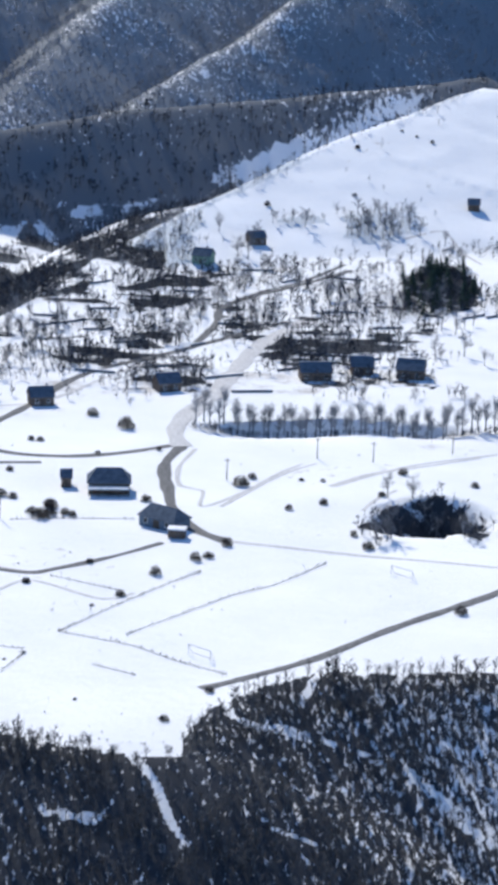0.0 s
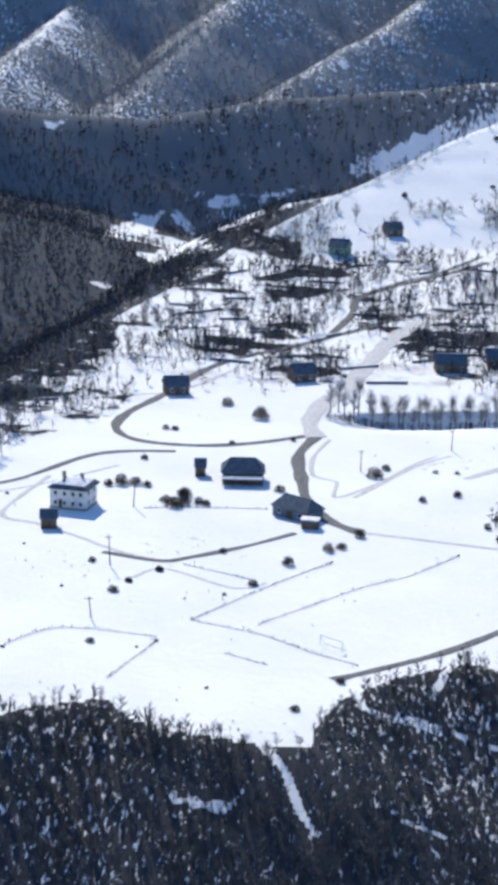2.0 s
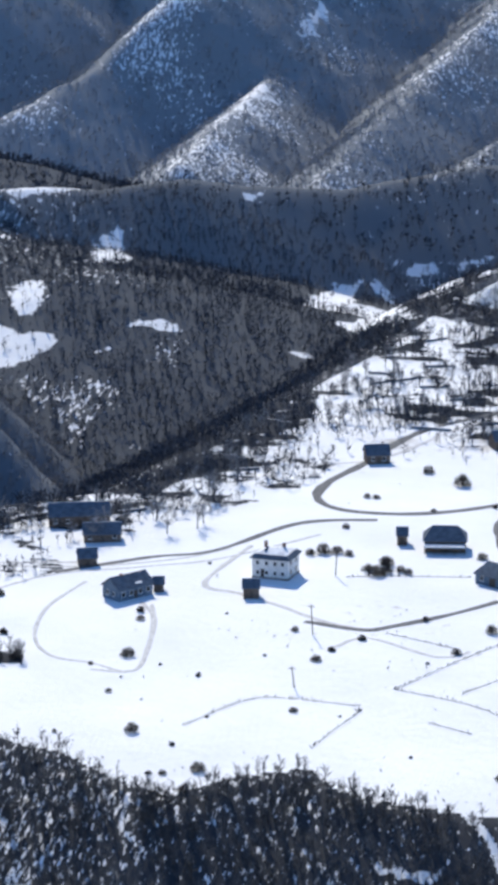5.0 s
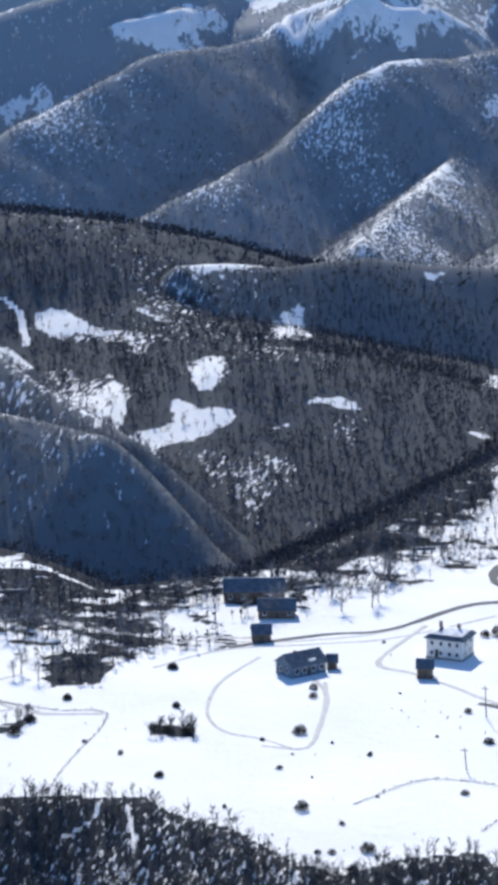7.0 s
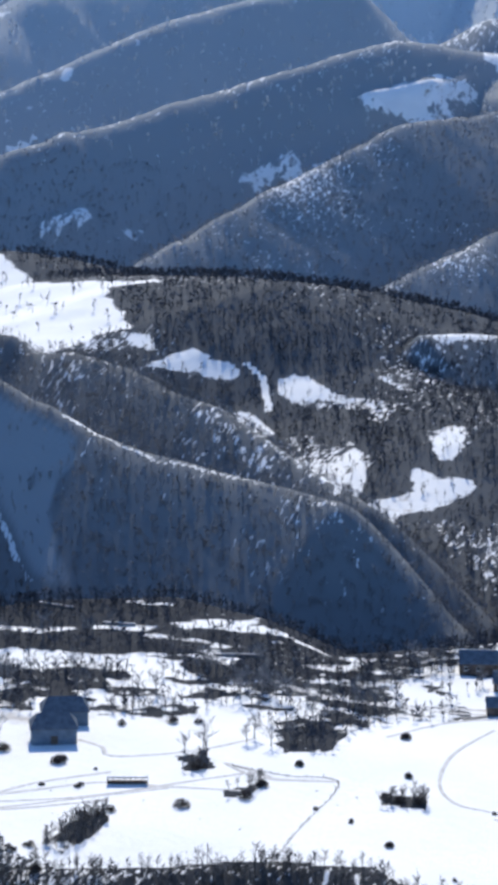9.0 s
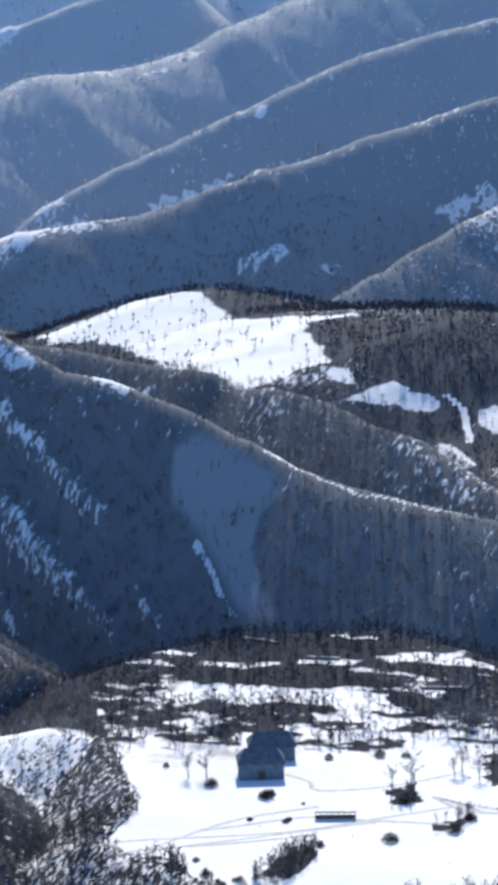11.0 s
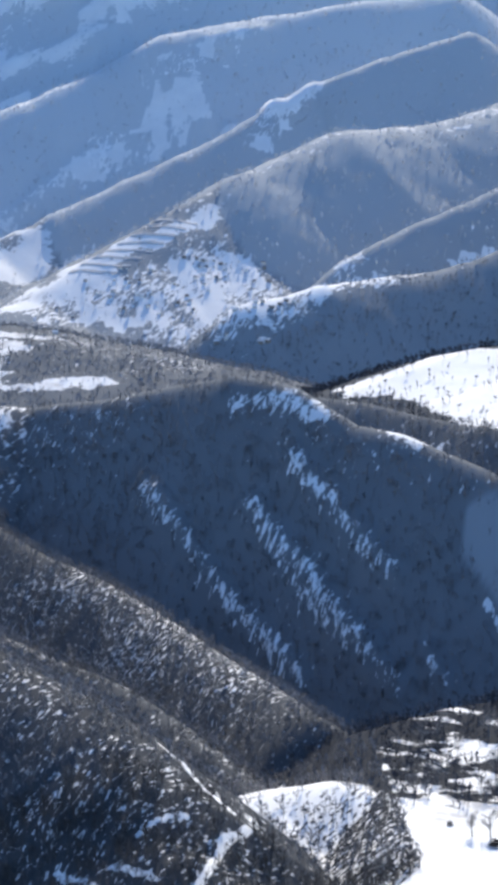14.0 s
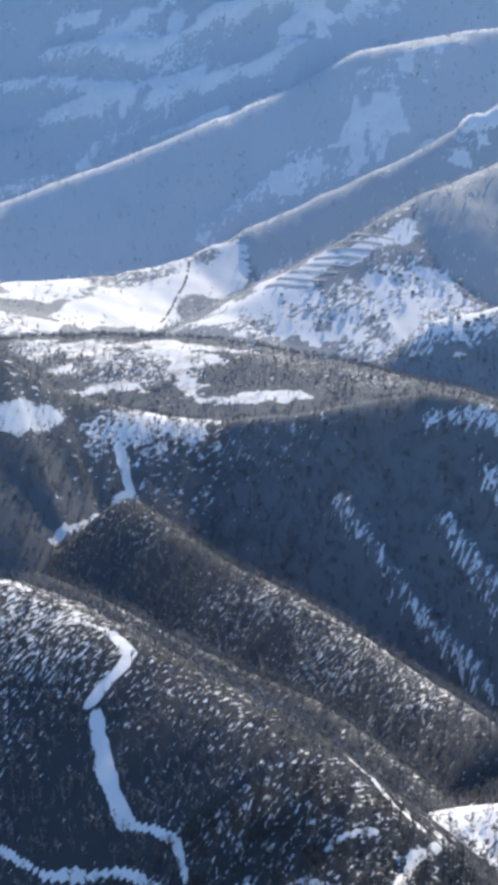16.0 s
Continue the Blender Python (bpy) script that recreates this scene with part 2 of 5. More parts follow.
THIN_E = [
    [(-2722, 3427), (-2561, 3391), (-2369, 3352), (-2366, 3415), (-2529, 3480), (-2676, 3497)],
    [(-2063, 3172), (-1948, 3302), (-1913, 3224), (-2035, 3081)],
    [(-2495, 3254), (-2409, 3344), (-2353, 3312), (-2456, 3232)],
    [(-2065, 3291), (-1926, 3406), (-1911, 3378), (-2023, 3257)],
    [(-1146, 2477), (-1071, 2611), (-1058, 2598), (-1128, 2467)],
]
THIN = THIN_A + THIN_B + THIN_C + THIN_D + THIN_E
LANES_A = [
    (1.0, [(-19, 436), (-14, 428), (-10, 418), (-7, 414)]),
    (1.2, [(36, 460), (42, 453), (46, 447), (50, 443)]),
    (1.1, [(-34, 424), (-28, 420), (-23, 419)]),
    (0.7, [(6, 424), (10, 420), (16, 421)]),
    (0.7, [(19, 464), (24, 465), (30, 462)]),
    (1.2, [(-1, 466), (0, 459), (6, 459), (15, 463)]),
    (0.9, [(14, 476), (19, 486), (27, 485)]),
    (0.9, [(34, 483), (39, 491), (49, 496)]),
    (0.7, [(-85, 444), (-84, 432), (-79, 425)]),
    (0.7, [(-134, 471), (-133, 465), (-138, 458)]),
    (0.6, [(-128, 469), (-121, 452)]),
    (3.6, [(-713, 945), (-704, 936), (-696, 929), (-695, 919)]),
]
LANES_B = [
    (1.8, [(-695, 916), (-690, 886), (-687, 857)]),
    (2.0, [(-349, 872), (-351, 868), (-354, 865)]),
    (2.6, [(-382, 865), (-367, 849), (-352, 831)]),
    (1.6, [(-364, 895), (-340, 879), (-310, 855), (-284, 838), (-257, 821)]),
    (1.6, [(-443, 528), (-439, 532), (-430, 526)]),
    (2.2, [(-388, 508), (-377, 500), (-374, 491), (-375, 481)]),
    (1.2, [(-401, 511), (-388, 508)]),
    (2.0, [(-371, 478), (-361, 468), (-352, 460), (-346, 455)]),
    (1.2, [(-345, 455), (-328, 449), (-319, 443)]),
    (1.1, [(-377, 448), (-359, 443), (-339, 444), (-321, 439)]),
    (1.1, [(-311, 504), (-290, 488), (-282, 488)]),
    (1.0, [(-275, 484), (-273, 471), (-269, 459), (-267, 451), (-265, 437)]),
]
LANES_C = [
    (1.1, [(-302, 443), (-291, 439), (-278, 432)]),
    (1.2, [(-288, 443), (-275, 443)]),
    (0.9, [(-286, 453), (-281, 467)]),
    (2.2, [(-365, 1131), (-354, 1120), (-342, 1097), (-338, 1087)]),
    (1.8, [(-281, 1017), (-268, 993), (-265, 974), (-242, 860)]),
    (1.8, [(-362, 1128), (-349, 1113), (-339, 1088)]),
    (1.2, [(-275, 484), (-273, 471), (-269, 459), (-267, 451), (-265, 437)]),
]
LANES = LANES_A + LANES_B + LANES_C
# closed stands of trees within the clearings
STANDS = [
    [(-112, 1213), (-107, 1220), (-94, 1209), (-95, 1182), (-106, 1181)],
    [(-118, 1090), (-108, 1134), (-101, 1122), (-101, 1085), (-111, 1080)],
    [(-382, 866), (-370, 869), (-350, 868), (-349, 866), (-368, 866), (-380, 865)],
    [(-63, 974), (-52, 1054), (-36, 1093), (-19, 1012), (-20, 965), (-35, 945)],
]
RIBS = [
    (4.5, [(-583, 933), (-555, 911), (-519, 892), (-481, 867), (-457, 851)]),
    (6, [(-519, 918), (-481, 892), (-450, 868), (-427, 853), (-408, 838)]),
    (5, [(-507, 935), (-474, 912), (-445, 890), (-429, 880)]),
    (4, [(-403, 851), (-387, 837)]),
]
# snowy steps across the far faces
STEPS_A = [
    (14, [(-2104, 2979), (-2077, 3053), (-2045, 3128), (-2028, 3149)]),
    (17, [(-2577, 3244), (-2503, 3311), (-2382, 3379)]),
    (17, [(-2664, 3349), (-2522, 3420), (-2422, 3497), (-2229, 3517)]),
    (14, [(-1969, 3381), (-1916, 3449)]),
    (13, [(-2555, 3074), (-2518, 3115), (-2495, 3160)]),
    (13, [(-2700, 3270), (-2619, 3307), (-2528, 3314)]),
    (11, [(-2387, 3232), (-2325, 3272), (-2270, 3306)]),
    (17, [(-2258, 3458), (-2209, 3504)]),
    (17, [(-2427, 3315), (-2328, 3370), (-2213, 3417)]),
    (17, [(-2442, 3504), (-2233, 3539), (-2158, 3636)]),
    (14, [(-1859, 3251), (-1734, 3200), (-1725, 3256)]),
    (9, [(-1862, 3250), (-1820, 3335), (-1745, 3458)]),
    (9, [(-848, 2037), (-823, 2071)]),
    (8, [(-715, 2201), (-680, 2247)]),
]
STEPS_B = [
    (10, [(-631, 2331), (-585, 2371), (-549, 2413)]),
    (11, [(-626, 2333), (-571, 2375), (-397, 2247), (-335, 2323)]),
    (10, [(-570, 2344), (-476, 2326), (-348, 2274), (-287, 2471)]),
    (8, [(-668, 2230), (-644, 2262)]),
]
STEPS = STEPS_A + STEPS_B
BANKS = [
    (5, [(-15, 703), (0, 703), (18, 707), (38, 713), (56, 708), (75, 703)]),
    (15, [(30, 597), (37, 617), (46, 627), (55, 630), (63, 623), (74, 605)]),
]
COPSES = [
    [(30, 590), (35, 614), (44, 626), (54, 631), (62, 625), (66, 599), (62, 585), (51, 594), (40, 592), (35, 581)],
    [(-194, 464), (-196, 482), (-191, 494), (-187, 479), (-189, 461)],
    [(-172, 562), (-157, 569), (-154, 553), (-167, 546)],
    [(-137, 527), (-125, 527), (-123, 516), (-134, 518)],
    [(-224, 474), (-216, 476), (-208, 461), (-216, 463)],
    [(-170, 515), (-163, 528), (-162, 520), (-168, 509)],
    [(-190, 535), (-185, 543), (-179, 528), (-184, 524)],
    [(61, 938), (76, 978), (88, 968), (93, 944), (89, 893), (70, 869), (59, 872)],
    [(43, 1034), (58, 1050), (74, 1050), (74, 1027), (56, 1008), (44, 1012)],
    [(11, 1021), (26, 1033), (34, 1028), (23, 1017)],
]
BRUSH_A = [
    [(-155, 1016), (-124, 1037), (-96, 1048), (-71, 899), (-63, 918), (-44, 862), (-19, 826), (-26, 788), (-51, 763), (-69, 734), (-77, 699), (-84, 672), (-101, 659)],
    [(3, 995), (17, 1032), (82, 1071), (80, 1027), (23, 1002)],
    [(-19, 976), (-3, 947), (-13, 887), (-34, 858), (-47, 904)],
    [(1, 830), (29, 875), (71, 904), (63, 787), (26, 789), (5, 795)],
    [(-23, 789), (-11, 783), (-9, 742), (-19, 734)],
    [(-13, 887), (13, 887), (12, 831), (-5, 823)],
    [(14, 796), (65, 814), (62, 762), (22, 755)],
    [(-39, 774), (-27, 784), (-24, 744), (-36, 736)],
]
BRUSH_B = [
    [(-15, 1016), (3, 1019), (3, 1000), (-15, 985)],
    [(-134, 1170), (-75, 994), (-58, 950), (-57, 902), (-90, 977), (-126, 1016)],
    [(-285, 605), (-249, 619), (-205, 616), (-188, 604), (-173, 576), (-189, 561), (-223, 562), (-258, 549)],
    [(-181, 586), (-158, 598), (-134, 610), (-130, 592), (-153, 572), (-172, 554)],
    [(-314, 600), (-205, 653), (-188, 596), (-228, 586), (-259, 557), (-268, 544), (-290, 559)],
    [(-201, 598), (-153, 614), (-142, 581), (-171, 569), (-188, 556)],
    [(-161, 645), (-128, 660), (-116, 631), (-146, 612)],
    [(-111, 677), (-77, 719), (-74, 698), (-99, 660)],
]
BRUSH = BRUSH_A + BRUSH_B
RIM_BRUSH = [
    [(-301, 641), (-244, 659), (-152, 688), (-148, 671), (-163, 652), (-175, 624), (-187, 611), (-210, 627), (-247, 623), (-263, 620), (-293, 623)],
    [(-336, 650), (-285, 676), (-218, 692), (-209, 665), (-264, 635), (-296, 626), (-311, 601)],
    [(-220, 653), (-166, 668), (-114, 693), (-118, 678), (-162, 651), (-185, 627), (-204, 606)],
]
# open snowfield whose shade is put into its ground colour
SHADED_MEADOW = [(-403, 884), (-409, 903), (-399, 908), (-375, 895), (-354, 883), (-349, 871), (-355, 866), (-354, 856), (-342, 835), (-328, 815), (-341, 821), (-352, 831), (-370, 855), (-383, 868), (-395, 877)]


def lattice(ix, iy, seed):
    h = (ix.astype(np.int64) * 374761393 + iy.astype(np.int64) * 668265263 + seed * 974634541) & 0xFFFFFFFF
    h = ((h ^ (h >> 13)) * 1274126177) & 0xFFFFFFFF
    return ((h ^ (h >> 16)) & 0xFFFF) / 65535.0


def value_noise(x, y, seed=0):
    ix, iy = np.floor(x), np.floor(y)
    fx, fy = x - ix, y - iy
    fx, fy = fx * fx * (3 - 2 * fx), fy * fy * (3 - 2 * fy)
    a, b = lattice(ix, iy, seed), lattice(ix + 1, iy, seed)
    c, d = lattice(ix, iy + 1, seed), lattice(ix + 1, iy + 1, seed)
    return (a + (b - a) * fx) * (1 - fy) + (c + (d - c) * fx) * fy


def fbm(x, y, size, octaves=4, seed=0):
    """Rolling noise between -1 and 1, with the largest forms about size metres across."""
    total, amp, norm = np.zeros_like(x), 1.0, 0.0
    for k in range(octaves):
        total += amp * (2 * value_noise(x * 2 ** k / size, y * 2 ** k / size, seed + k) - 1)
        norm += amp
        amp *= 0.5
    return total / norm


def to_line(x, y, pts, closed=False):
    """Distance to a polyline, the way along it, and its height at the nearest place."""
    pts = np.asarray(pts, float)
    if closed:
        pts = np.vstack([pts, pts[:1]])
    best, along, height, run = np.full_like(x, 1e18), np.zeros_like(x), np.zeros_like(x), 0.0
    for p, q in zip(pts[:-1], pts[1:]):
        dx, dy = q[0] - p[0], q[1] - p[1]
        n2 = dx * dx + dy * dy + 1e-9
        t = np.clip(((x - p[0]) * dx + (y - p[1]) * dy) / n2, 0, 1)
        d2 = (x - p[0] - t * dx) ** 2 + (y - p[1] - t * dy) ** 2
        hit = d2 < best
        best = np.where(hit, d2, best)
        along = np.where(hit, run + t * math.sqrt(n2), along)
        if len(p) > 2:
            height = np.where(hit, p[2] + t * (q[2] - p[2]), height)
        run += math.sqrt(n2)
    return np.sqrt(best), along, height


def beside(x, y, line, pad):
    """Which places lie within the box of a line and a margin."""
    p = np.asarray(line, float)
    return (x > p[:, 0].min() - pad) & (x < p[:, 0].max() + pad) & (y > p[:, 1].min() - pad) & (y < p[:, 1].max() + pad)


def inside(x, y, poly):
    poly = np.asarray(poly, float)
    odd = np.zeros(x.shape, bool)
    for (ax, ay), (bx, by) in zip(poly, np.roll(poly, -1, 0)):
        cut = (ay > y) != (by > y)
        odd ^= cut & (x < (bx - ax) * (y - ay) / (by - ay + 1e-12) + ax)
    return odd


def soft_inside(x, y, poly, soft):
    """1 within a plan shape, 0 outside, with a fringe soft metres wide."""
    box = beside(x, y, poly, 0.5 * float(np.max(soft)) + 1)
    out = np.zeros(x.shape)
    if box.any():
        xb, yb = x[box], y[box]
        d = to_line(xb, yb, poly, True)[0] * np.where(inside(xb, yb, poly), 1, -1)
        out[box] = np.clip(0.5 + d / soft[box], 0, 1)
    return out


# a gently tilted snowfield high on the far range
HIGH_FIELD = [(-519, 2382), (-561, 2489), (-561, 2539), (-536, 2565), (-511, 2586), (-457, 2602), (-403, 2568), (-370, 2366), (-391, 2243), (-449, 2311)]


STEEP_LEFT = {"white_hill": 0.6}
FOOT = {"white_hill": -0.5}
GULLY = {"bluff": (11, 0.1, 2.6), "spur_near": (30, 0.3, 4), "east_front": (50, 0.3, 6), "east_hill": (90, 0.2, 8), "gorge_hill": (46, 0.7, 9), "gorge_hill_b": (50, 0.5, 5), "spur_long": (30, 0.3, 5), "spur_mid": (28, 0.3, 3),
         "range_a": (130, 0.3, 16), "spur_a": (80, 0.3, 8), "spur_b": (80, 0.3, 8), "spur_c": (80, 0.3, 8), "mid_ridge": (90, 0.3, 7),
         "range_b": (150, 0.3, 16), "range_c": (150, 0.3, 14), "range_d": (150, 0.3, 12), "range_e": (160, 0.3, 16), "range_f": (160, 0.3, 18), "range_back": (220, 0.4, 22)}


RIDGE_NO = {n: k for k, n in enumerate(RIDGES)}


def bank_reach(line):
    """The bearing and the distance of a bank's top edge, in order of bearing."""
    b = np.arctan2(-line[:, 0], line[:, 1])
    o = np.argsort(b)
    return b[o], np.hypot(line[o, 0], line[o, 1])


def land(x, y):
    """Height of the ground, and which form it belongs to (-1 the plateau, -2 its sides, else a ridge's number)."""
    x, y = np.asarray(x, float), np.asarray(y, float)
    r = np.hypot(x, y)
    rim, _, _ = to_line(x, y, PLATEAU, True)
    within = inside(x, y, PLATEAU)
    wob = fbm(x, y, 40, 3, 5)
    top = 0.5 * fbm(x, y, 60, 3, 3) + np.where(within, 0.0, 0.0)
    drop = np.where(r < 560, 0.42, 0.54) * (np.sqrt(rim ** 2 + 36) - 6) * (1 + 0.12 * wob)
    z = np.where(within, top, np.maximum(top - drop, FLOOR))
    form = np.where(within, -1, -2)
    far = np.clip((r - 600) / 1500, 0, 1)
    shape = x.shape
    x, y, r, wob, far, z, form = (q.ravel() for q in (x, y, r, wob, far, z, form))
    for k, (name, (wide, slope, crest)) in enumerate(RIDGES.items()):
        c = np.asarray(crest, float)
        pad = (c[:, 2].max() + 12 - FLOOR) / min(slope, STEEP_LEFT.get(name, slope)) + wide
        near = np.nonzero((x > c[:, 0].min() - pad) & (x < c[:, 0].max() + pad) & (y > c[:, 1].min() - pad) & (y < c[:, 1].max() + pad))[0]
        if not len(near):
            continue
        xs, ys = x[near], y[near]
        d, u, h = to_line(xs, ys, crest)
        tent = h - slope * (np.sqrt(d * d + wide * wide) - wide)
        if name in STEEP_LEFT:
            reach = np.hypot(c[:, 0], c[:, 1])
            o = np.argsort(reach)
            left = np.arctan2(-xs, ys) > np.interp(r[near], reach[o], np.arctan2(-c[o, 0], c[o, 1]))
            tent = np.where(left, h - STEEP_LEFT[name] * d, tent)
        if name.startswith("fan"):
            (ax, ay, _), (bx, by, _) = crest[0], crest[1]
            past = ((ax - xs) * (bx - ax) + (ay - ys) * (by - ay)) / math.hypot(bx - ax, by - ay)
            tent = tent - 0.8 * np.clip(past, 0, None) - 0.6 * np.exp(-u / 160) * d
        if name in FOOT:
            tent = np.where(tent < FOOT[name], FOOT[name] - 4 * (FOOT[name] - tent), tent)
        up = tent > z[near] - 12
        near, xs, ys, d, u, tent = near[up], xs[up], ys[up], d[up], u[up], tent[up]
        if not len(near):
            continue
        if name in GULLY:
            size, skew, deep = GULLY[name]
            cut = np.abs(2 * value_noise((u + skew * d) / size + 0.15 * wob[near], d / (size * 9), 11 + k) - 1)
            tent = tent - deep * (1 - cut) * np.clip(d / (2.0 * size), 0, 1)
        tent = tent + (1.5 + 5 * far[near]) * fbm(xs, ys, 120, 4, 20 + k) * np.clip(d / 40, 0.15 + 0.6 * far[near], 1) + 3 * far[near] * fbm(xs, ys, 35, 3, 60 + k)
        up = tent > z[near]
        z[near[up]] = tent[up]
        form[near[up]] = k
    bearing = np.degrees(np.arctan2(-x, y))
    d, _, _ = to_line(x, y, HIGH_FIELD, True)
    shelf = 133.3 + -21.46 * (bearing - 12.41) - 0.22 * (2600 - r) + 3 * fbm(x, y, 150, 3, 77)
    shelf = np.where(inside(x, y, HIGH_FIELD), shelf, shelf - 1.5 * d)
    up = (shelf > z) & (d < 400)
    z, form = np.where(up, shelf, z), np.where(up, RIDGE_NO["range_a"], form)
    for deep, line in BANKS:
        d, u, _ = to_line(x + 3 * fbm(x, y, 14, 3, 81), y + 4 * fbm(x, y, 14, 3, 82), line)
        ln = np.asarray(line, float)
        size = np.hypot(*np.diff(ln, axis=0).T).sum()
        fade = np.clip(np.minimum(u, size - u) / (0.18 * size + 2), 0, 1)
        near = r < np.interp(np.arctan2(-x, y), *bank_reach(ln))
        dip = fade * np.clip(d / (0.8 * deep), 0, 1) * np.exp(-(d / (2.4 * deep)) ** 2)
        z = np.where(near & (form == -1), z - deep * dip, z)
    for tall, group in ((1.1, RIBS), (0.8, STEPS)):
        for wide, line in group:
            near = beside(x, y, line, 3 * wide)
            d, _, _ = to_line(x[near], y[near], line)
            z[near] += tall * wide * np.exp(-(d / wide) ** 2)
    return z.reshape(shape), form.reshape(shape)



# crests on which the woods are thin, and how pale haze tints the brush of each form
BARE_CRESTS = ("range_a", "range_b", "range_c", "range_d", "range_e", "range_f", "spur_a", "spur_b", "spur_c", "spur_d", "spur_f")
SNOWY = {"east_hill": 0.12, "mid_ridge": 0.14, "gorge_hill": 0.10, "gorge_hill_b": 0.22, "east_front": 0.18, "spur_long": 0.25, "spur_mid": 0.22, "spur_near": 0.25, "bluff": 0.6,
         "range_a": 0.10, "range_b": 0.08, "range_c": 0.08, "range_d": 0.08, "range_e": 0.08, "range_f": 0.10, "range_back": 0.14, "fan_a": 0.30, "fan_b": 0.30, "valley_hill": 0.16, "spur_a": 0.22, "spur_b": 0.26, "spur_c": 0.30, "spur_d": 0.28, "spur_e": 0.28, "spur_f": 0.30}
# haze painted into the floor colour, mostly stronger on farther forms
HAZE_TONE = {"valley_hill": 0.25, "gorge_hill": 0.26, "gorge_hill_b": 0.20, "east_hill": 0.10, "east_front": 0.19, "mid_ridge": 0.2, "spur_long": 0.06, "spur_mid": 0.06, "spur_near": 0.03, "bluff": 0.05,
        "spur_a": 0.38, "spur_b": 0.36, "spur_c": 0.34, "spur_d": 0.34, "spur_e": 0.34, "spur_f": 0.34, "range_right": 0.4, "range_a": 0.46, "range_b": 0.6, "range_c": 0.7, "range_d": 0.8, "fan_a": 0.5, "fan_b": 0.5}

# how thickly each form is wooded; the rest 0.85
WOODED = {"white_hill": 0.008, "mid_ridge": 1.1, "east_hill": 1.25, "east_front": 1.2, "gorge_hill": 1.15, "gorge_hill_b": 0.95, "spur_long": 0.85,
          "spur_mid": 0.95, "spur_near": 0.85, "bluff": 0.7, "valley_hill": 1.0, "range_back": 0.6, "range_c": 0.95, "range_d": 0.95, "range_e": 0.92, "range_f": 0.9, "fan_a": 0.8, "fan_b": 0.8,
          "range_a": 0.98, "range_b": 0.95, "spur_a": 0.95, "spur_b": 0.92, "spur_c": 0.9, "spur_d": 0.92, "spur_e": 0.9, "spur_f": 0.92}


def within(x, y, poly):
    """Which places lie in a plan shape."""
    out = np.zeros(x.shape, bool)
    near = beside(x, y, poly, 0)
    out[near] = inside(x[near], y[near], poly)
    return out


def wooded(x, y, form):
    """How thick the woods stand at a place, from none (0) to closed (1)."""
    dens = np.full(x.shape, 0.85)
    for n, k in RIDGE_NO.items():
        dens[form == k] = WOODED.get(n, 0.85)
    far_rim = np.full(x.shape, 1e6)
    near = beside(x, y, FAR_EDGE[3:-3], 60)
    far_rim[near] = to_line(x[near], y[near], FAR_EDGE[3:-3])[0]
    rim_wide = 12 + 16 * np.clip((np.degrees(np.arctan2(-x, y)) - 7) / 4, 0, 1)
    dens = np.where(form == -1, np.where(far_rim < rim_wide * (1 + 0.5 * fbm(x, y, 30, 3, 61)), 0.85, 0.0), dens)
    qx, qy = x + 3 * fbm(x, y, 9, 2, 65), y + 3 * fbm(x, y, 9, 2, 66)
    for poly in COPSES:
        dens[within(qx, qy, poly)] = 1.0
    thick = np.clip(0.70 + 3.0 * (fbm(x * 0.35 - 0.2 * y, y, 17, 3, 52) + 0.3 * fbm(x, y, 90, 2, 57) + 0.55 * fbm(x * 0.6, y, 6, 2, 58)), 0, 1)
    qx, qy = x + 5 * fbm(x, y, 16, 3, 63), y + 9 * fbm(x, y, 16, 3, 64)
    for poly in BRUSH:
        dens = np.where(within(qx, qy, poly) & (form == -1), np.maximum(dens, thick), dens)
    thick = np.clip(0.8 + 1.6 * fbm(x * 0.4, y, 11, 3, 69), 0, 1)
    for poly in RIM_BRUSH:
        dens = np.where(within(qx, qy, poly) & (form < 0), thick, dens)
    near = beside(x, y, RIDGES["white_hill"][2], 6)
    dens[near] = np.where(to_line(x[near], y[near], RIDGES["white_hill"][2])[0] < 5, 0.6, dens[near])
    dens = dens * np.clip(0.95 + 0.55 * fbm(x, y, 45, 3, 70), 0, 1.2)
    wide = 0.03 * np.clip(np.hypot(x, y) - 1300, 0, None)
    wx = x + 5 * fbm(x, y, 22, 4, 90) + wide * fbm(x, y, 110, 3, 91)
    wy = y + 9 * fbm(x, y, 22, 4, 95) + 2 * wide * fbm(x, y, 110, 3, 96)
    patchy = np.clip(0.5 + 1.3 * fbm(x, y, 45, 4, 93), 0.22, 1)
    patchy = np.where(np.hypot(x, y) > 1800, np.clip(0.68 + 3.2 * fbm(x, y, 24, 3, 94), 0.15, 1), patchy)
    for poly in THIN:
        dens = np.where(within(wx, wy, poly), dens * patchy, dens)
    ragged = fbm(x, y, 40, 3, 99)
    for n in BARE_CRESTS:
        near = beside(x, y, RIDGES[n][2], 60)
        d = to_line(x[near], y[near], RIDGES[n][2])[0]
        dens[near] *= np.where(d < (16 + 34 * ragged[near] if n.startswith("range") else 9 + 20 * ragged[near]), 0.62, 1.0)
    k = soft_inside(x + 8 * fbm(x, y, 40, 3, 97), y, HIGH_FIELD, 10 + 0 * x)
    open_top = (np.hypot(x, y) > 2480 + 60 * fbm(x, y, 60, 3, 98)) & (np.degrees(np.arctan2(-x, y)) < 12.65 + 0.5 * fbm(x, y, 60, 3, 100))
    dens = dens + k * (np.where(open_top, 0.22, 0.8) - dens)
    for poly in CLEARINGS:
        k = soft_inside(wx, wy, poly, 14 + 0.15 * wide)
        dens = dens + k * (0.09 - dens)
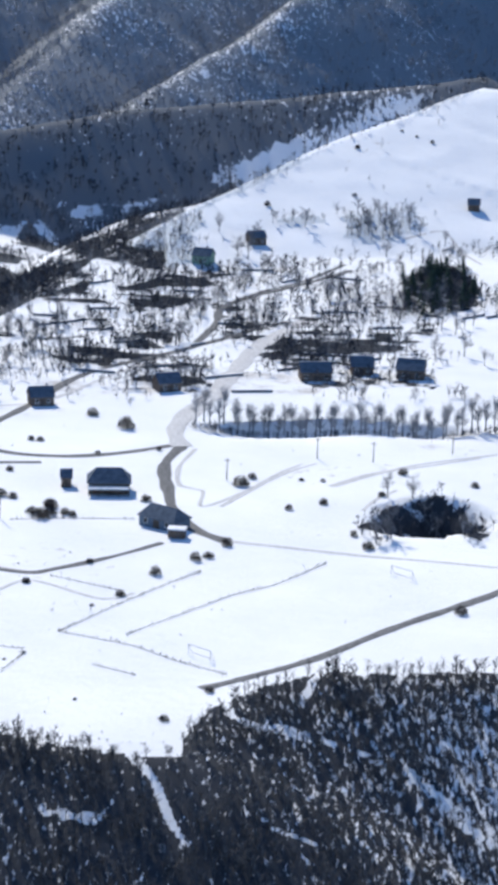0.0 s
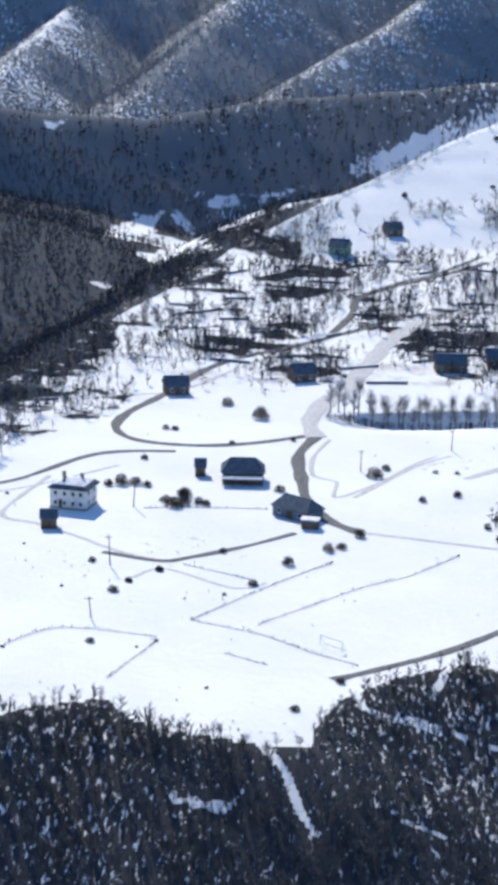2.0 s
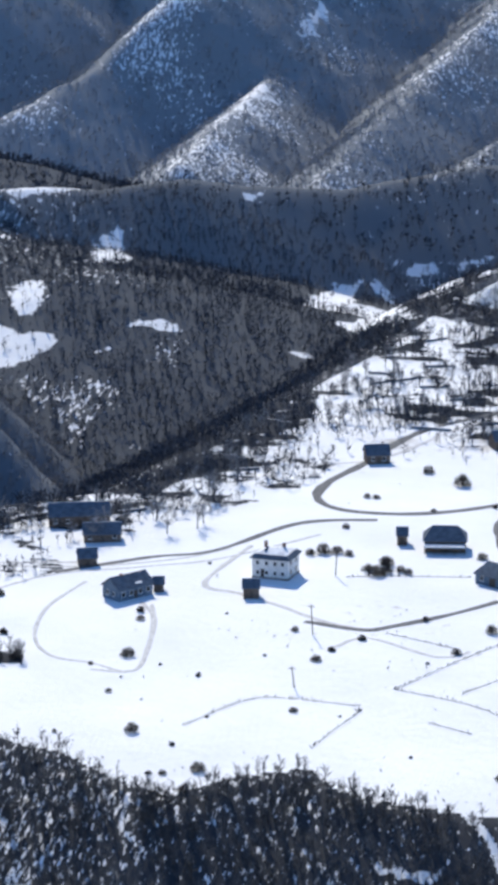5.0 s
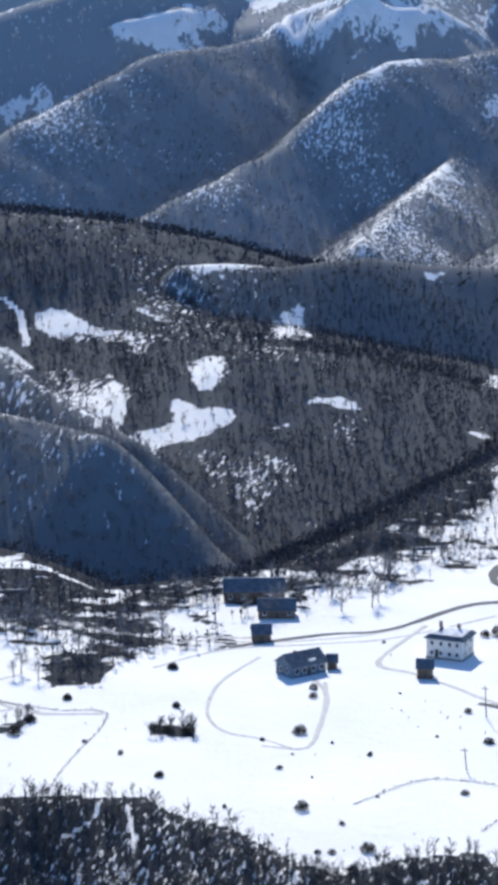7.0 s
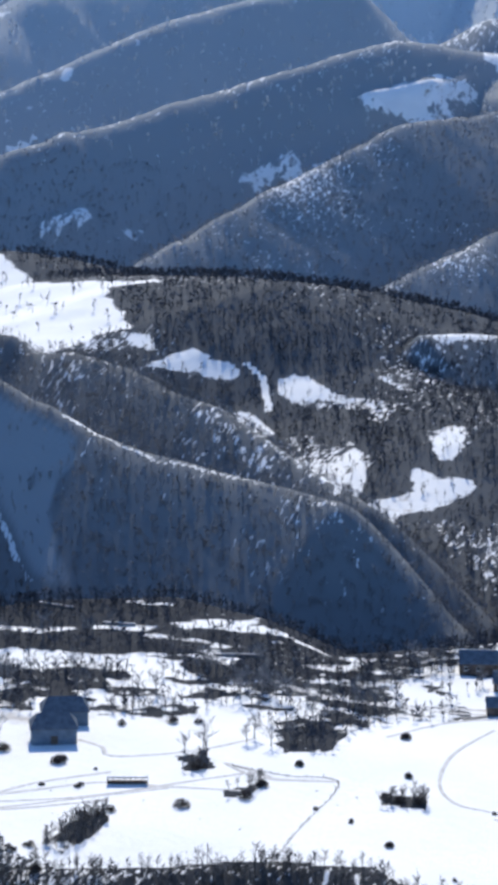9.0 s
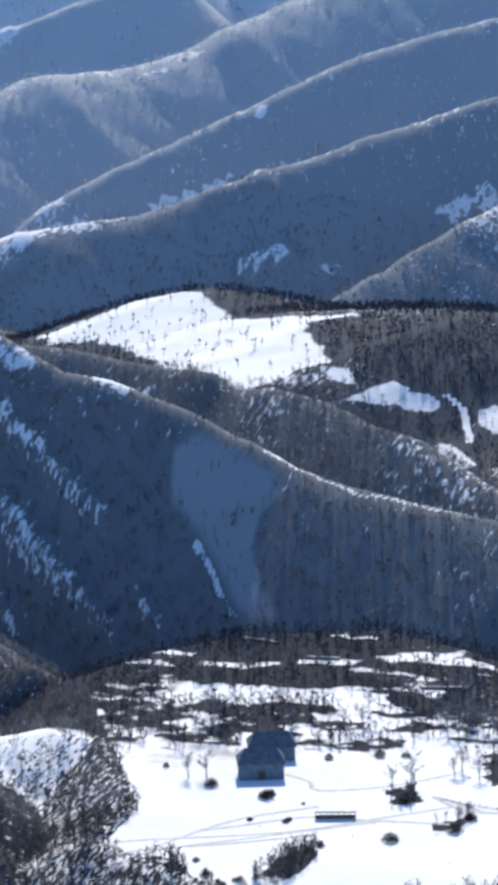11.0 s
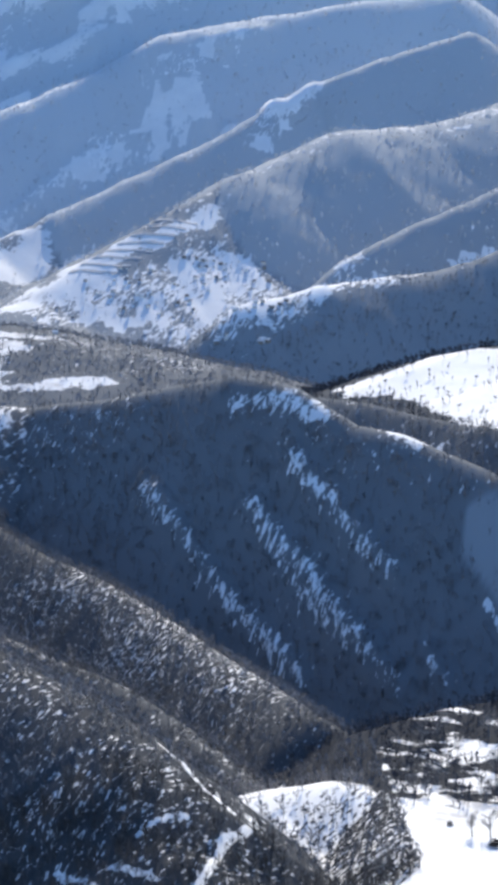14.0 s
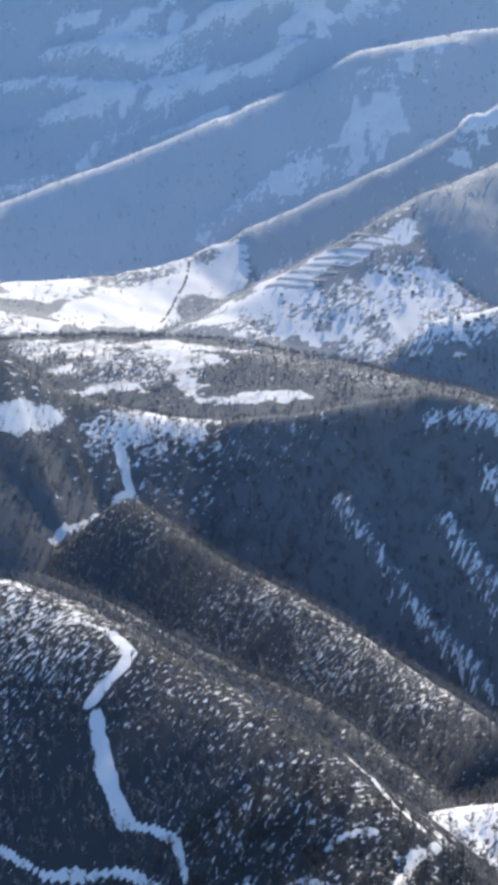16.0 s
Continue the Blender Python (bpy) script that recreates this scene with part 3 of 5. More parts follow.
    for poly in STANDS:
        k = soft_inside(wx, wy, poly, 5 + 0.1 * wide)
        dens = dens + k * (1.0 - dens)
    for half, line in LANES:
        near = beside(x, y, line, 20)
        d = to_line(wx[near] * 0.5 + x[near] * 0.5, wy[near] * 0.5 + y[near] * 0.5, line)[0]
        dens[near] *= np.clip((d - 0.6 * half) / (0.6 * half), 0, 1)
    for half, line in RIBS:
        near = beside(x, y, line, half)
        dens[near] *= np.where(to_line(x[near], y[near], line)[0] < 0.7 * half, 0.75, 1.0)
    for half, line in STEPS:
        near = beside(x, y, line, 3 * half)
        d = to_line(x[near], y[near], line)[0]
        dens[near] *= np.where(d < half * (0.8 + 1.6 * ragged[near]), 0.35, 1.0)
    return dens


def snowy(x, y, form):
    """How much of the woods' floor is bare snow: more on and just below the crests, in drifts elsewhere."""
    part_white = np.where(form == -1, 0.12, np.where(form == -2, np.where(y > 560, 0.2, 0.45), 0.36))
    for n, k in RIDGE_NO.items():
        here = form == k
        if not here.any():
            continue
        d = to_line(x[here], y[here], RIDGES[n][2])[0]
        part_white[here] = SNOWY.get(n, 0.36) + (0.30 if n.startswith("range") else 0.16) * np.exp(-(d / 28) ** 2)
    wx, wy = x + 9 * fbm(x, y, 30, 3, 86), y + 15 * fbm(x, y, 30, 3, 87)
    base_white = part_white
    for poly in THIN:
        part_white = np.maximum(part_white, base_white + 0.34 * soft_inside(wx, wy, poly, 10 + 0 * x))
    for more, group in ((0.42, RIBS), (0.5, STEPS)):
        for half, line in group:
            near = beside(x, y, line, 3 * half)
            part_white[near] += more * np.exp(-(to_line(x[near], y[near], line)[0] / (0.9 * half)) ** 2)
    part_white = np.where(form == -1, part_white + 0.06 + 0.22 * fbm(x, y, 26, 3, 78), part_white)
    return part_white + np.where(form == -1, 0.1, 0.32) * fbm(x, y, 70, 4, 74)


# ---- materials ----
def material(name, rough=0.8, metal=0.0):
    m = bpy.data.materials.new(name)
    m.use_nodes = True
    b = m.node_tree.nodes["Principled BSDF"]
    b.inputs["Roughness"].default_value, b.inputs["Metallic"].default_value = rough, metal
    b.inputs["Specular IOR Level"].default_value = 0.25 if rough < 0.7 else 0.0
    return m, m.node_tree, b


def noise_node(nt, scale, detail=4.0, rough=0.6, coord=None):
    n = nt.nodes.new("ShaderNodeTexNoise")
    n.inputs["Scale"].default_value, n.inputs["Detail"].default_value, n.inputs["Roughness"].default_value = scale, detail, rough
    if coord:
        nt.links.new(coord, n.inputs["Vector"])
    return n.outputs["Fac"]


def ramp(nt, fac, stops):
    r = nt.nodes.new("ShaderNodeValToRGB")
    els = r.color_ramp.elements
    while len(els) < len(stops):
        els.new(0.5)
    for el, (p, c) in zip(els, stops):
        el.position, el.color = p, (*c, 1.0)
    nt.links.new(fac, r.inputs["Fac"])
    return r.outputs["Color"]


def mix(nt, fac, a, b, blend="MIX"):
    n = nt.nodes.new("ShaderNodeMix")
    n.data_type, n.blend_type = "RGBA", blend
    for sock, v in ((n.inputs["Factor"], fac), (n.inputs["A"], a), (n.inputs["B"], b)):
        if isinstance(v, bpy.types.NodeSocket):
            nt.links.new(v, sock)
        elif isinstance(v, tuple):
            sock.default_value = (*v, 1.0)
        else:
            sock.default_value = v
    return n.outputs["Result"]


def bump(nt, b, height, strength, distance):
    n = nt.nodes.new("ShaderNodeBump")
    n.inputs["Strength"].default_value, n.inputs["Distance"].default_value = strength, distance
    nt.links.new(height, n.inputs["Height"])
    nt.links.new(n.outputs["Normal"], b.inputs["Normal"])


def place(nt):
    return nt.nodes.new("ShaderNodeNewGeometry").outputs["Position"]


def two_tone(name, a, b_col, scale, rough=0.8, metal=0.0, relief=0.0, low=0.35, high=0.65, island=0.0):
    """A surface of two colours in patches, with finer grain over them."""
    m, nt, b = material(name, rough, metal)
    p = place(nt)
    col = ramp(nt, noise_node(nt, scale, 5, 0.65, p), [(low, a), (high, b_col)])
    fine = noise_node(nt, scale * 9, 3, 0.6, p)
    col = mix(nt, 0.35, col, ramp(nt, fine, [(0.3, (0.55, 0.55, 0.55)), (0.7, (1.35, 1.35, 1.35))]), "MULTIPLY")
    if island:
        g = nt.nodes.new("ShaderNodeNewGeometry")
        col = mix(nt, island, col, ramp(nt, g.outputs["Random Per Island"], [(0.0, (0.4, 0.4, 0.42)), (1.0, (1.6, 1.55, 1.5))]), "MULTIPLY")
    nt.links.new(col, b.inputs["Base Color"])
    if relief:
        bump(nt, b, fine, 0.6, relief)
    return m


def ground_material():
    """Settled snow with thin dry-grass patches; under the woods it is broken by brush and fallen leaves."""
    m, nt, b = material("snowy_ground", 0.75)
    p = place(nt)
    white = ramp(nt, noise_node(nt, 0.02, 4, 0.6, p), [(0.3, (0.70, 0.71, 0.73)), (0.7, (0.82, 0.82, 0.82))])
    grass = noise_node(nt, 0.16, 8, 0.75, p)
    broad = noise_node(nt, 0.012, 3, 0.5, p)
    sh = nt.nodes.new("ShaderNodeMath")
    sh.operation = "MULTIPLY"
    nt.links.new(grass, sh.inputs[0])
    nt.links.new(broad, sh.inputs[1])
    spots = ramp(nt, sh.outputs[0], [(0.385, (0, 0, 0)), (0.46, (1, 1, 1))])
    open_snow = mix(nt, spots, white, (0.33, 0.29, 0.24))
    dry = nt.nodes.new("ShaderNodeAttribute")
    dry.attribute_name = "grass"
    lay = nt.nodes.new("ShaderNodeMath")
    lay.operation = "MULTIPLY"
    nt.links.new(dry.outputs["Fac"], lay.inputs[0])
    nt.links.new(noise_node(nt, 0.05, 8, 0.75, p), lay.inputs[1])
    open_snow = mix(nt, ramp(nt, lay.outputs[0], [(0.30, (0, 0, 0)), (0.42, (0.85, 0.85, 0.85))]), open_snow, (0.24, 0.20, 0.16))
    woods = nt.nodes.new("ShaderNodeAttribute")
    woods.attribute_name = "woods"
    # snow lies between the brush in drifts drawn out down the slope
    run = nt.nodes.new("ShaderNodeMapping")
    run.inputs["Rotation"].default_value = (0.0, 0.0, radians(8))
    run.inputs["Scale"].default_value = (1.5, 0.46, 0.46)
    nt.links.new(p, run.inputs["Vector"])
    drift = noise_node(nt, 0.72, 6, 0.62, run.outputs["Vector"])
    for size, name in ((0.34, "coarse"), (0.17, "vast")):
        share = nt.nodes.new("ShaderNodeAttribute")
        share.attribute_name = name
        drift = mix(nt, share.outputs["Fac"], drift, noise_node(nt, size, 6, 0.62, run.outputs["Vector"]))
    white_part = nt.nodes.new("ShaderNodeAttribute")
    white_part.attribute_name = "snowy"
    lift = nt.nodes.new("ShaderNodeMath")
    lift.operation = "MULTIPLY_ADD"
    lift.inputs[1].default_value, lift.inputs[2].default_value = 0.5, -0.25
    nt.links.new(white_part.outputs["Fac"], lift.inputs[0])
    cover = nt.nodes.new("ShaderNodeMath")
    cover.operation = "ADD"
    nt.links.new(drift, cover.inputs[0])
    nt.links.new(lift.outputs[0], cover.inputs[1])
    floor = ramp(nt, cover.outputs[0], [(0.49, (0.0, 0.0, 0.0)), (0.52, (0.25, 0.25, 0.25)), (0.56, (0.82, 0.82, 0.83))])
    # brush and litter are mixed paler on far forms, as haze would show them
    pale_share = nt.nodes.new("ShaderNodeAttribute")
    pale_share.attribute_name = "floor_tone"
    litter = mix(nt, pale_share.outputs["Fac"], (0.050, 0.053, 0.060), (0.55, 0.58, 0.61))
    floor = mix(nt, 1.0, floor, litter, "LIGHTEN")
    edge = nt.nodes.new("ShaderNodeMath")
    edge.operation = "ADD"
    nt.links.new(woods.outputs["Fac"], edge.inputs[0])
    nt.links.new(noise_node(nt, 0.10, 6, 0.7, p), edge.inputs[1])
    under = ramp(nt, edge.outputs[0], [(0.79, (0, 0, 0)), (0.84, (1, 1, 1))])
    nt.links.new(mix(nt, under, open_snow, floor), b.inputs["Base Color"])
    bump(nt, b, noise_node(nt, 0.35, 9, 0.7, p), 0.5, 0.7)
    return m


GROUND = ground_material()
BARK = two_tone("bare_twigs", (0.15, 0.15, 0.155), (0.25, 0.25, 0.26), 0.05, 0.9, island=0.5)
# Darker copy of the twigs for sunlit ground, where backlit trees show shade.
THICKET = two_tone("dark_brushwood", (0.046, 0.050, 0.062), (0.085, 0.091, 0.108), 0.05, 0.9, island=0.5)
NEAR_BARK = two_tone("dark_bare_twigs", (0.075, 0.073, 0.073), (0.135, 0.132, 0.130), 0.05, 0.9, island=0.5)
# Haze put into colour: twigs paler in farther woods; row trees share the first.
PALE_BARK = two_tone("pale_bare_twigs", (0.19, 0.20, 0.22), (0.30, 0.31, 0.335), 0.03, 0.9, island=0.4)
HAZE_BARK = two_tone("haze_pale_twigs", (0.46, 0.48, 0.51), (0.62, 0.64, 0.67), 0.02, 0.9, island=0.4)
ROAD_MUD = two_tone("slushy_road", (0.12, 0.118, 0.117), (0.22, 0.217, 0.215), 0.8, 0.8, relief=0.05)
PATH_SLUSH = two_tone("trodden_snow", (0.40, 0.39, 0.38), (0.66, 0.65, 0.645), 0.9, 0.8)
WALLS = {"stone": two_tone("stone_wall", (0.22, 0.20, 0.18), (0.38, 0.36, 0.33), 0.9, 0.9, relief=0.03),
         "wood": two_tone("weathered_boards", (0.09, 0.07, 0.055), (0.20, 0.16, 0.13), 1.2, 0.85),
         "brick": two_tone("brown_tuff", (0.20, 0.12, 0.09), (0.32, 0.21, 0.16), 1.0, 0.9),
         "green": two_tone("green_paint", (0.16, 0.24, 0.18), (0.24, 0.32, 0.25), 1.0, 0.7),
         "plaster": two_tone("white_plaster", (0.62, 0.61, 0.58), (0.74, 0.73, 0.70), 0.6, 0.85),
         "blue": two_tone("blue_grey_render", (0.11, 0.145, 0.19), (0.16, 0.20, 0.25), 0.6, 0.8)}
ROOFS = {"dark": two_tone("dark_sheet_roof", (0.085, 0.10, 0.125), (0.14, 0.16, 0.19), 0.7, 0.72),
         "slate": two_tone("grey_asbestos_roof", (0.20, 0.20, 0.21), (0.34, 0.33, 0.33), 0.8, 0.8),
         "snow": two_tone("snowy_roof", (0.60, 0.60, 0.62), (0.88, 0.88, 0.88), 0.5, 0.8)}
GLASS_DARK = two_tone("window_glass", (0.02, 0.025, 0.03), (0.04, 0.045, 0.05), 0.5, 0.1)
FRAME_WHITE = two_tone("painted_frame", (0.55, 0.54, 0.52), (0.70, 0.69, 0.67), 2.0, 0.6)
WOOD_POST = two_tone("grey_post_wood", (0.06, 0.05, 0.045), (0.13, 0.11, 0.09), 2.0, 0.9)
SHRUB_TWIGS = two_tone("shrub_twigs", (0.045, 0.038, 0.035), (0.08, 0.069, 0.062), 0.4, 0.9, island=0.5)
GOAL_METAL = two_tone("painted_goal_tube", (0.45, 0.45, 0.45), (0.6, 0.6, 0.6), 2.0, 0.5)
NEEDLES = two_tone("conifer_needles", (0.035, 0.050, 0.040), (0.060, 0.078, 0.058), 0.3, 0.9, island=0.4)

# ---- ground ----
def mesh_object(name, verts, faces, mat, smooth=False):
    """A mesh from arrays of vertices and of triangles or quads."""
    me = bpy.data.meshes.new(name)
    verts, faces = np.asarray(verts, np.float32), np.asarray(faces, np.int32)
    k = faces.shape[1]
    me.vertices.add(len(verts))
    me.vertices.foreach_set("co", verts.ravel())
    me.loops.add(faces.size)
    me.loops.foreach_set("vertex_index", faces.ravel())
    me.polygons.add(len(faces))
    me.polygons.foreach_set("loop_start", np.arange(0, faces.size, k, dtype=np.int32))
    if smooth:
        me.polygons.foreach_set("use_smooth", np.ones(len(faces), bool))
    me.update(calc_edges=True)
    me.materials.append(mat)
    return new(name, me)


def make_ground():
    """One sheet of land all round the eye, finest in the valley ahead."""
    bearing = np.radians(np.concatenate([np.arange(-9, 43, 0.075), np.arange(43, 351, 6.0)]))
    reach = np.concatenate([[0.05, 20, 60, 140, 220, 280], [330, 370], np.linspace(388, 720, 205), np.geomspace(724, 1300, 165), np.geomspace(1305, 2300, 160), np.geomspace(2312, 4950, 190)])
    b, r = np.meshgrid(bearing, reach)
    x, y = -r * np.sin(b), r * np.cos(b)
    z, form = land(x, y)
    # far hills close the valley behind and beside the eye
    side = np.degrees(b)
    away = np.clip(np.minimum(side - 50, 335 - side) / 20, 0, 1)
    z = z + away * np.clip((r - 900) / 2500, 0, 1) * 650 * (0.8 + 0.3 * np.sin(5 * b))
    rows, cols = b.shape
    i, j = np.meshgrid(np.arange(rows - 1), np.arange(cols), indexing="ij")
    n = (j + 1) % cols
    faces = np.stack([i * cols + j, (i + 1) * cols + j, (i + 1) * cols + n, i * cols + n], -1).reshape(-1, 4)[:, ::-1]
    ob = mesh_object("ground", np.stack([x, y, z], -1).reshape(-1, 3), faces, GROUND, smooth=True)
    woods = ob.data.attributes.new("woods", "FLOAT", "POINT")
    # the meadow takes the grey brush-floor colour in place of snow, as painted shade
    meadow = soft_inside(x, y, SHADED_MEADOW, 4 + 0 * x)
    cover = wooded(x, y, form)
    rim = np.zeros(x.shape, bool)
    for poly in RIM_BRUSH:
        rim |= within(x + 4 * fbm(x, y, 16, 3, 67), y + 8 * fbm(x, y, 16, 3, 68), poly)
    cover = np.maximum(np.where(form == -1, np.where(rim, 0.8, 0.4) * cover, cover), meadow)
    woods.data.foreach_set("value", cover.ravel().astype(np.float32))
    grass = ob.data.attributes.new("grass", "FLOAT", "POINT")
    dry = np.where(form == RIDGE_NO["valley_hill"], 0.62, 0.0)
    dry = np.where((form == RIDGE_NO["fan_a"]) | (form == RIDGE_NO["fan_b"]), 0.25, dry)
    dry = np.where((form == -1) & (r > 590), 0.62 * np.clip(0.5 + fbm(x * 0.5, y, 40, 3, 48), 0, 1), dry)
    grass.data.foreach_set("value", dry.ravel().astype(np.float32))
    # haze share of each form's floor; the meadow's shade tone joins it below
    floor_tone = np.where(form < 0, 0.0, 1.0)
    for n, v in HAZE_TONE.items():
        floor_tone[form == RIDGE_NO[n]] = v
    floor_tone = np.maximum(floor_tone, 0.5 * meadow)
    vast = np.array([n.startswith(("range", "fan")) for n in RIDGES] + [False, False])
    coarse = np.array([n in ("east_hill", "mid_ridge", "east_front", "gorge_hill", "gorge_hill_b", "valley_hill") or n[:5] == "spur_" and len(n) == 6 for n in RIDGES] + [False, False])
    ob.data.attributes.new("vast", "FLOAT", "POINT").data.foreach_set("value", vast[form].ravel().astype(np.float32))
    ob.data.attributes.new("coarse", "FLOAT", "POINT").data.foreach_set("value", coarse[form].ravel().astype(np.float32))
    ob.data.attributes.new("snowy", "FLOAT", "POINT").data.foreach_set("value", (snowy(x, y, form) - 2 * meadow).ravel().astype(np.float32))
    ob.data.attributes.new("floor_tone", "FLOAT", "POINT").data.foreach_set("value", floor_tone.ravel().astype(np.float32))
    return tagged(ob, "snow-covered valley land with plateau, gorge and mountain ridges", "ground", kind="structure")


make_ground()
ROADS_A = [
    (3.4, [(-16, 674), (-20, 653), (-18, 626), (-16, 608), (-10, 590), (-2, 581)]),
    (1.9, [(-2, 581), (10, 578), (27, 574), (44, 570), (70, 564)]),
    (3.0, [(8, 845), (-8, 819), (-23, 797), (-50, 760), (-64, 717), (-72, 693), (-73, 674), (-65, 662), (-49, 659), (-34, 664), (-19, 675)]),
    (5.0, [(-16, 674), (-18, 698), (-8, 738), (-2, 771), (7, 815), (23, 857)]),
    (3.0, [(-15, 814), (-9, 847), (-5, 882), (23, 926), (43, 959)]),
    (2.2, [(41, 972), (23, 932), (6, 906), (-7, 877)]),
    (2.2, [(-63, 556), (-49, 551), (-42, 555), (-29, 566), (-18, 578)]),
]
ROADS_B = [
    (2.6, [(-6, 475), (5, 484), (19, 497), (37, 519), (58, 541), (69, 554)]),
    (1.6, [(-12, 672), (-16, 651), (-15, 632), (-9, 628), (-9, 612), (-1, 622), (11, 647), (18, 659)]),
    (1.6, [(25, 636), (36, 650), (49, 658), (69, 671)]),
    (1.5, [(-105, 568), (-100, 556), (-97, 532), (-97, 515), (-107, 515)]),
    (1.3, [(-122, 584), (-127, 561), (-125, 538), (-118, 524), (-108, 520), (-97, 515), (-98, 547), (-102, 566)]),
    (2.0, [(-85, 622), (-92, 586), (-82, 578), (-70, 568), (-58, 556), (-47, 551)]),
    (2.2, [(-132, 591), (-110, 608), (-94, 616), (-75, 646), (-54, 652)]),
]
ROADS_C = [
    (1.6, [(-177, 535), (-165, 527), (-148, 530)]),
    (2.0, [(-184, 606), (-165, 597), (-147, 598), (-124, 602)]),
    (1.6, [(-219, 494), (-211, 501), (-199, 511), (-183, 513), (-166, 516)]),
    (1.6, [(-229, 463), (-223, 478), (-208, 488), (-193, 499)]),
    (1.4, [(-224, 480), (-215, 503), (-200, 519)]),
    (2.0, [(97, 981), (91, 1005), (84, 1029), (67, 1016)]),
    (2.0, [(-78, 715), (-63, 721), (-54, 733), (-41, 761), (-28, 784), (-16, 808)]),
    (3.0, [(-1949, 2746), (-1917, 2691), (-1894, 2634), (-1853, 2545)]),
    (1.4, [(-237, 478), (-230, 483), (-216, 490), (-200, 499), (-186, 512), (-168, 531)]),
    (1.4, [(-231, 473), (-214, 486), (-196, 501), (-183, 512)]),
]
ROADS_D = [
    (1.4, [(-217, 541), (-209, 537), (-204, 531), (-188, 541), (-176, 557)]),
    (1.4, [(-181, 602), (-158, 596), (-128, 597), (-103, 607), (-90, 619)]),
    (1.4, [(-146, 569), (-132, 589), (-110, 599), (-91, 609), (-68, 635)]),
    (1.4, [(-4, 612), (12, 646), (22, 660)]),
    (1.4, [(26, 636), (47, 659), (74, 675)]),
    (1.4, [(33, 613), (37, 624), (43, 634)]),
    (1.4, [(-176, 535), (-170, 532), (-163, 528)]),
    (1.4, [(-54, 537), (-47, 545), (-30, 533), (-23, 538)]),
]
ROADS = ROADS_A + ROADS_B + ROADS_C + ROADS_D
FENCES = [
    [(-38, 509), (-22, 501), (-12, 492), (-1, 484)],
    [(-23, 508), (-14, 520), (0, 538), (10, 547), (22, 565)],
    [(-38, 509), (-21, 537), (-8, 555)],
    [(-29, 488), (-20, 482)],
    [(-57, 596), (-44, 598), (-26, 599)],
    [(-145, 474), (-146, 497), (-147, 529), (-160, 530), (-174, 533)],
    [(-43, 549), (-27, 540)],
    [(-52, 470), (-44, 495)],
    [(-80, 480), (-69, 498), (-60, 500), (-45, 497)],
]
TERRACES = [
    [(-1634, 2459), (-1601, 2471), (-1576, 2482)],
    [(-1628, 2477), (-1596, 2489), (-1573, 2502)],
    [(-1623, 2496), (-1591, 2510), (-1569, 2521)],
    [(-1617, 2515), (-1587, 2531), (-1565, 2541)],
    [(-1612, 2535), (-1581, 2552), (-1561, 2561)],
    [(-1607, 2557), (-1576, 2572), (-1557, 2582)],
    [(-1603, 2578), (-1572, 2594), (-1554, 2602)],
    [(-1597, 2599), (-1566, 2615), (-1549, 2622)],
]
FAR_HOUSES_A = [
    (-1561, 2436),
    (-1529, 2456),
    (-1508, 2565),
    (-1136, 1688),
    (-1575, 2469),
    (-1024, 1897),
    (-1049, 1873),
    (-1500, 2558),
    (-1078, 1838),
    (-1488, 2471),
    (-1499, 2575),
    (-1060, 1857),
    (-1579, 2498),
    (-1044, 1877),
    (-1055, 1832),
    (-1054, 1829),
    (-1513, 2443),
    (-1495, 2440),
    (-1447, 2607),
    (-1603, 2448),
    (-1030, 1895),
    (-1493, 2539),
    (-1512, 2502),
    (-1535, 2454),
    (-1466, 2468),
    (-1061, 1828),
    (-1023, 1836),
    (-1493, 2564),
    (-1023, 1838),
    (-1034, 1875),
    (-1480, 2568),
    (-1044, 1863),
    (-1580, 2491),
    (-1023, 1835),
    (-1578, 2382),
    (-1548, 2508),
    (-1536, 2427),
    (-1451, 2612),
    (-1512, 2564),
    (-1472, 2556),
    (-1019, 1840),
    (-1478, 2446),
    (-1574, 2495),
    (-1516, 2563),
    (-1578, 2441),
    (-1505, 2551),
    (-1120, 1675),
    (-1076, 1706),
]
FAR_HOUSES_B = [
    (-1427, 2583),
    (-1514, 2479),
    (-1472, 2514),
    (-1488, 2491),
    (-1031, 1885),
    (-1510, 2457),
    (-1575, 2458),
    (-1025, 1890),
    (-1528, 2553),
    (-1520, 2465),
    (-1603, 2387),
    (-1507, 2567),
    (-1483, 2523),
    (-1479, 2546),
    (-1065, 1844),
    (-1823, 2715),
    (-1061, 1825),
    (-1563, 2446),
    (-1498, 2528),
    (-1547, 2481),
    (-1530, 2457),
    (-1558, 2464),
    (-1475, 2594),
    (-1479, 2482),
    (-1564, 2479),
    (-1457, 2581),
    (-1578, 2435),
    (-1490, 2576),
    (-1555, 2471),
    (-1440, 2569),
    (-1448, 2596),
    (-1534, 2445),
]
FAR_HOUSES = FAR_HOUSES_A + FAR_HOUSES_B
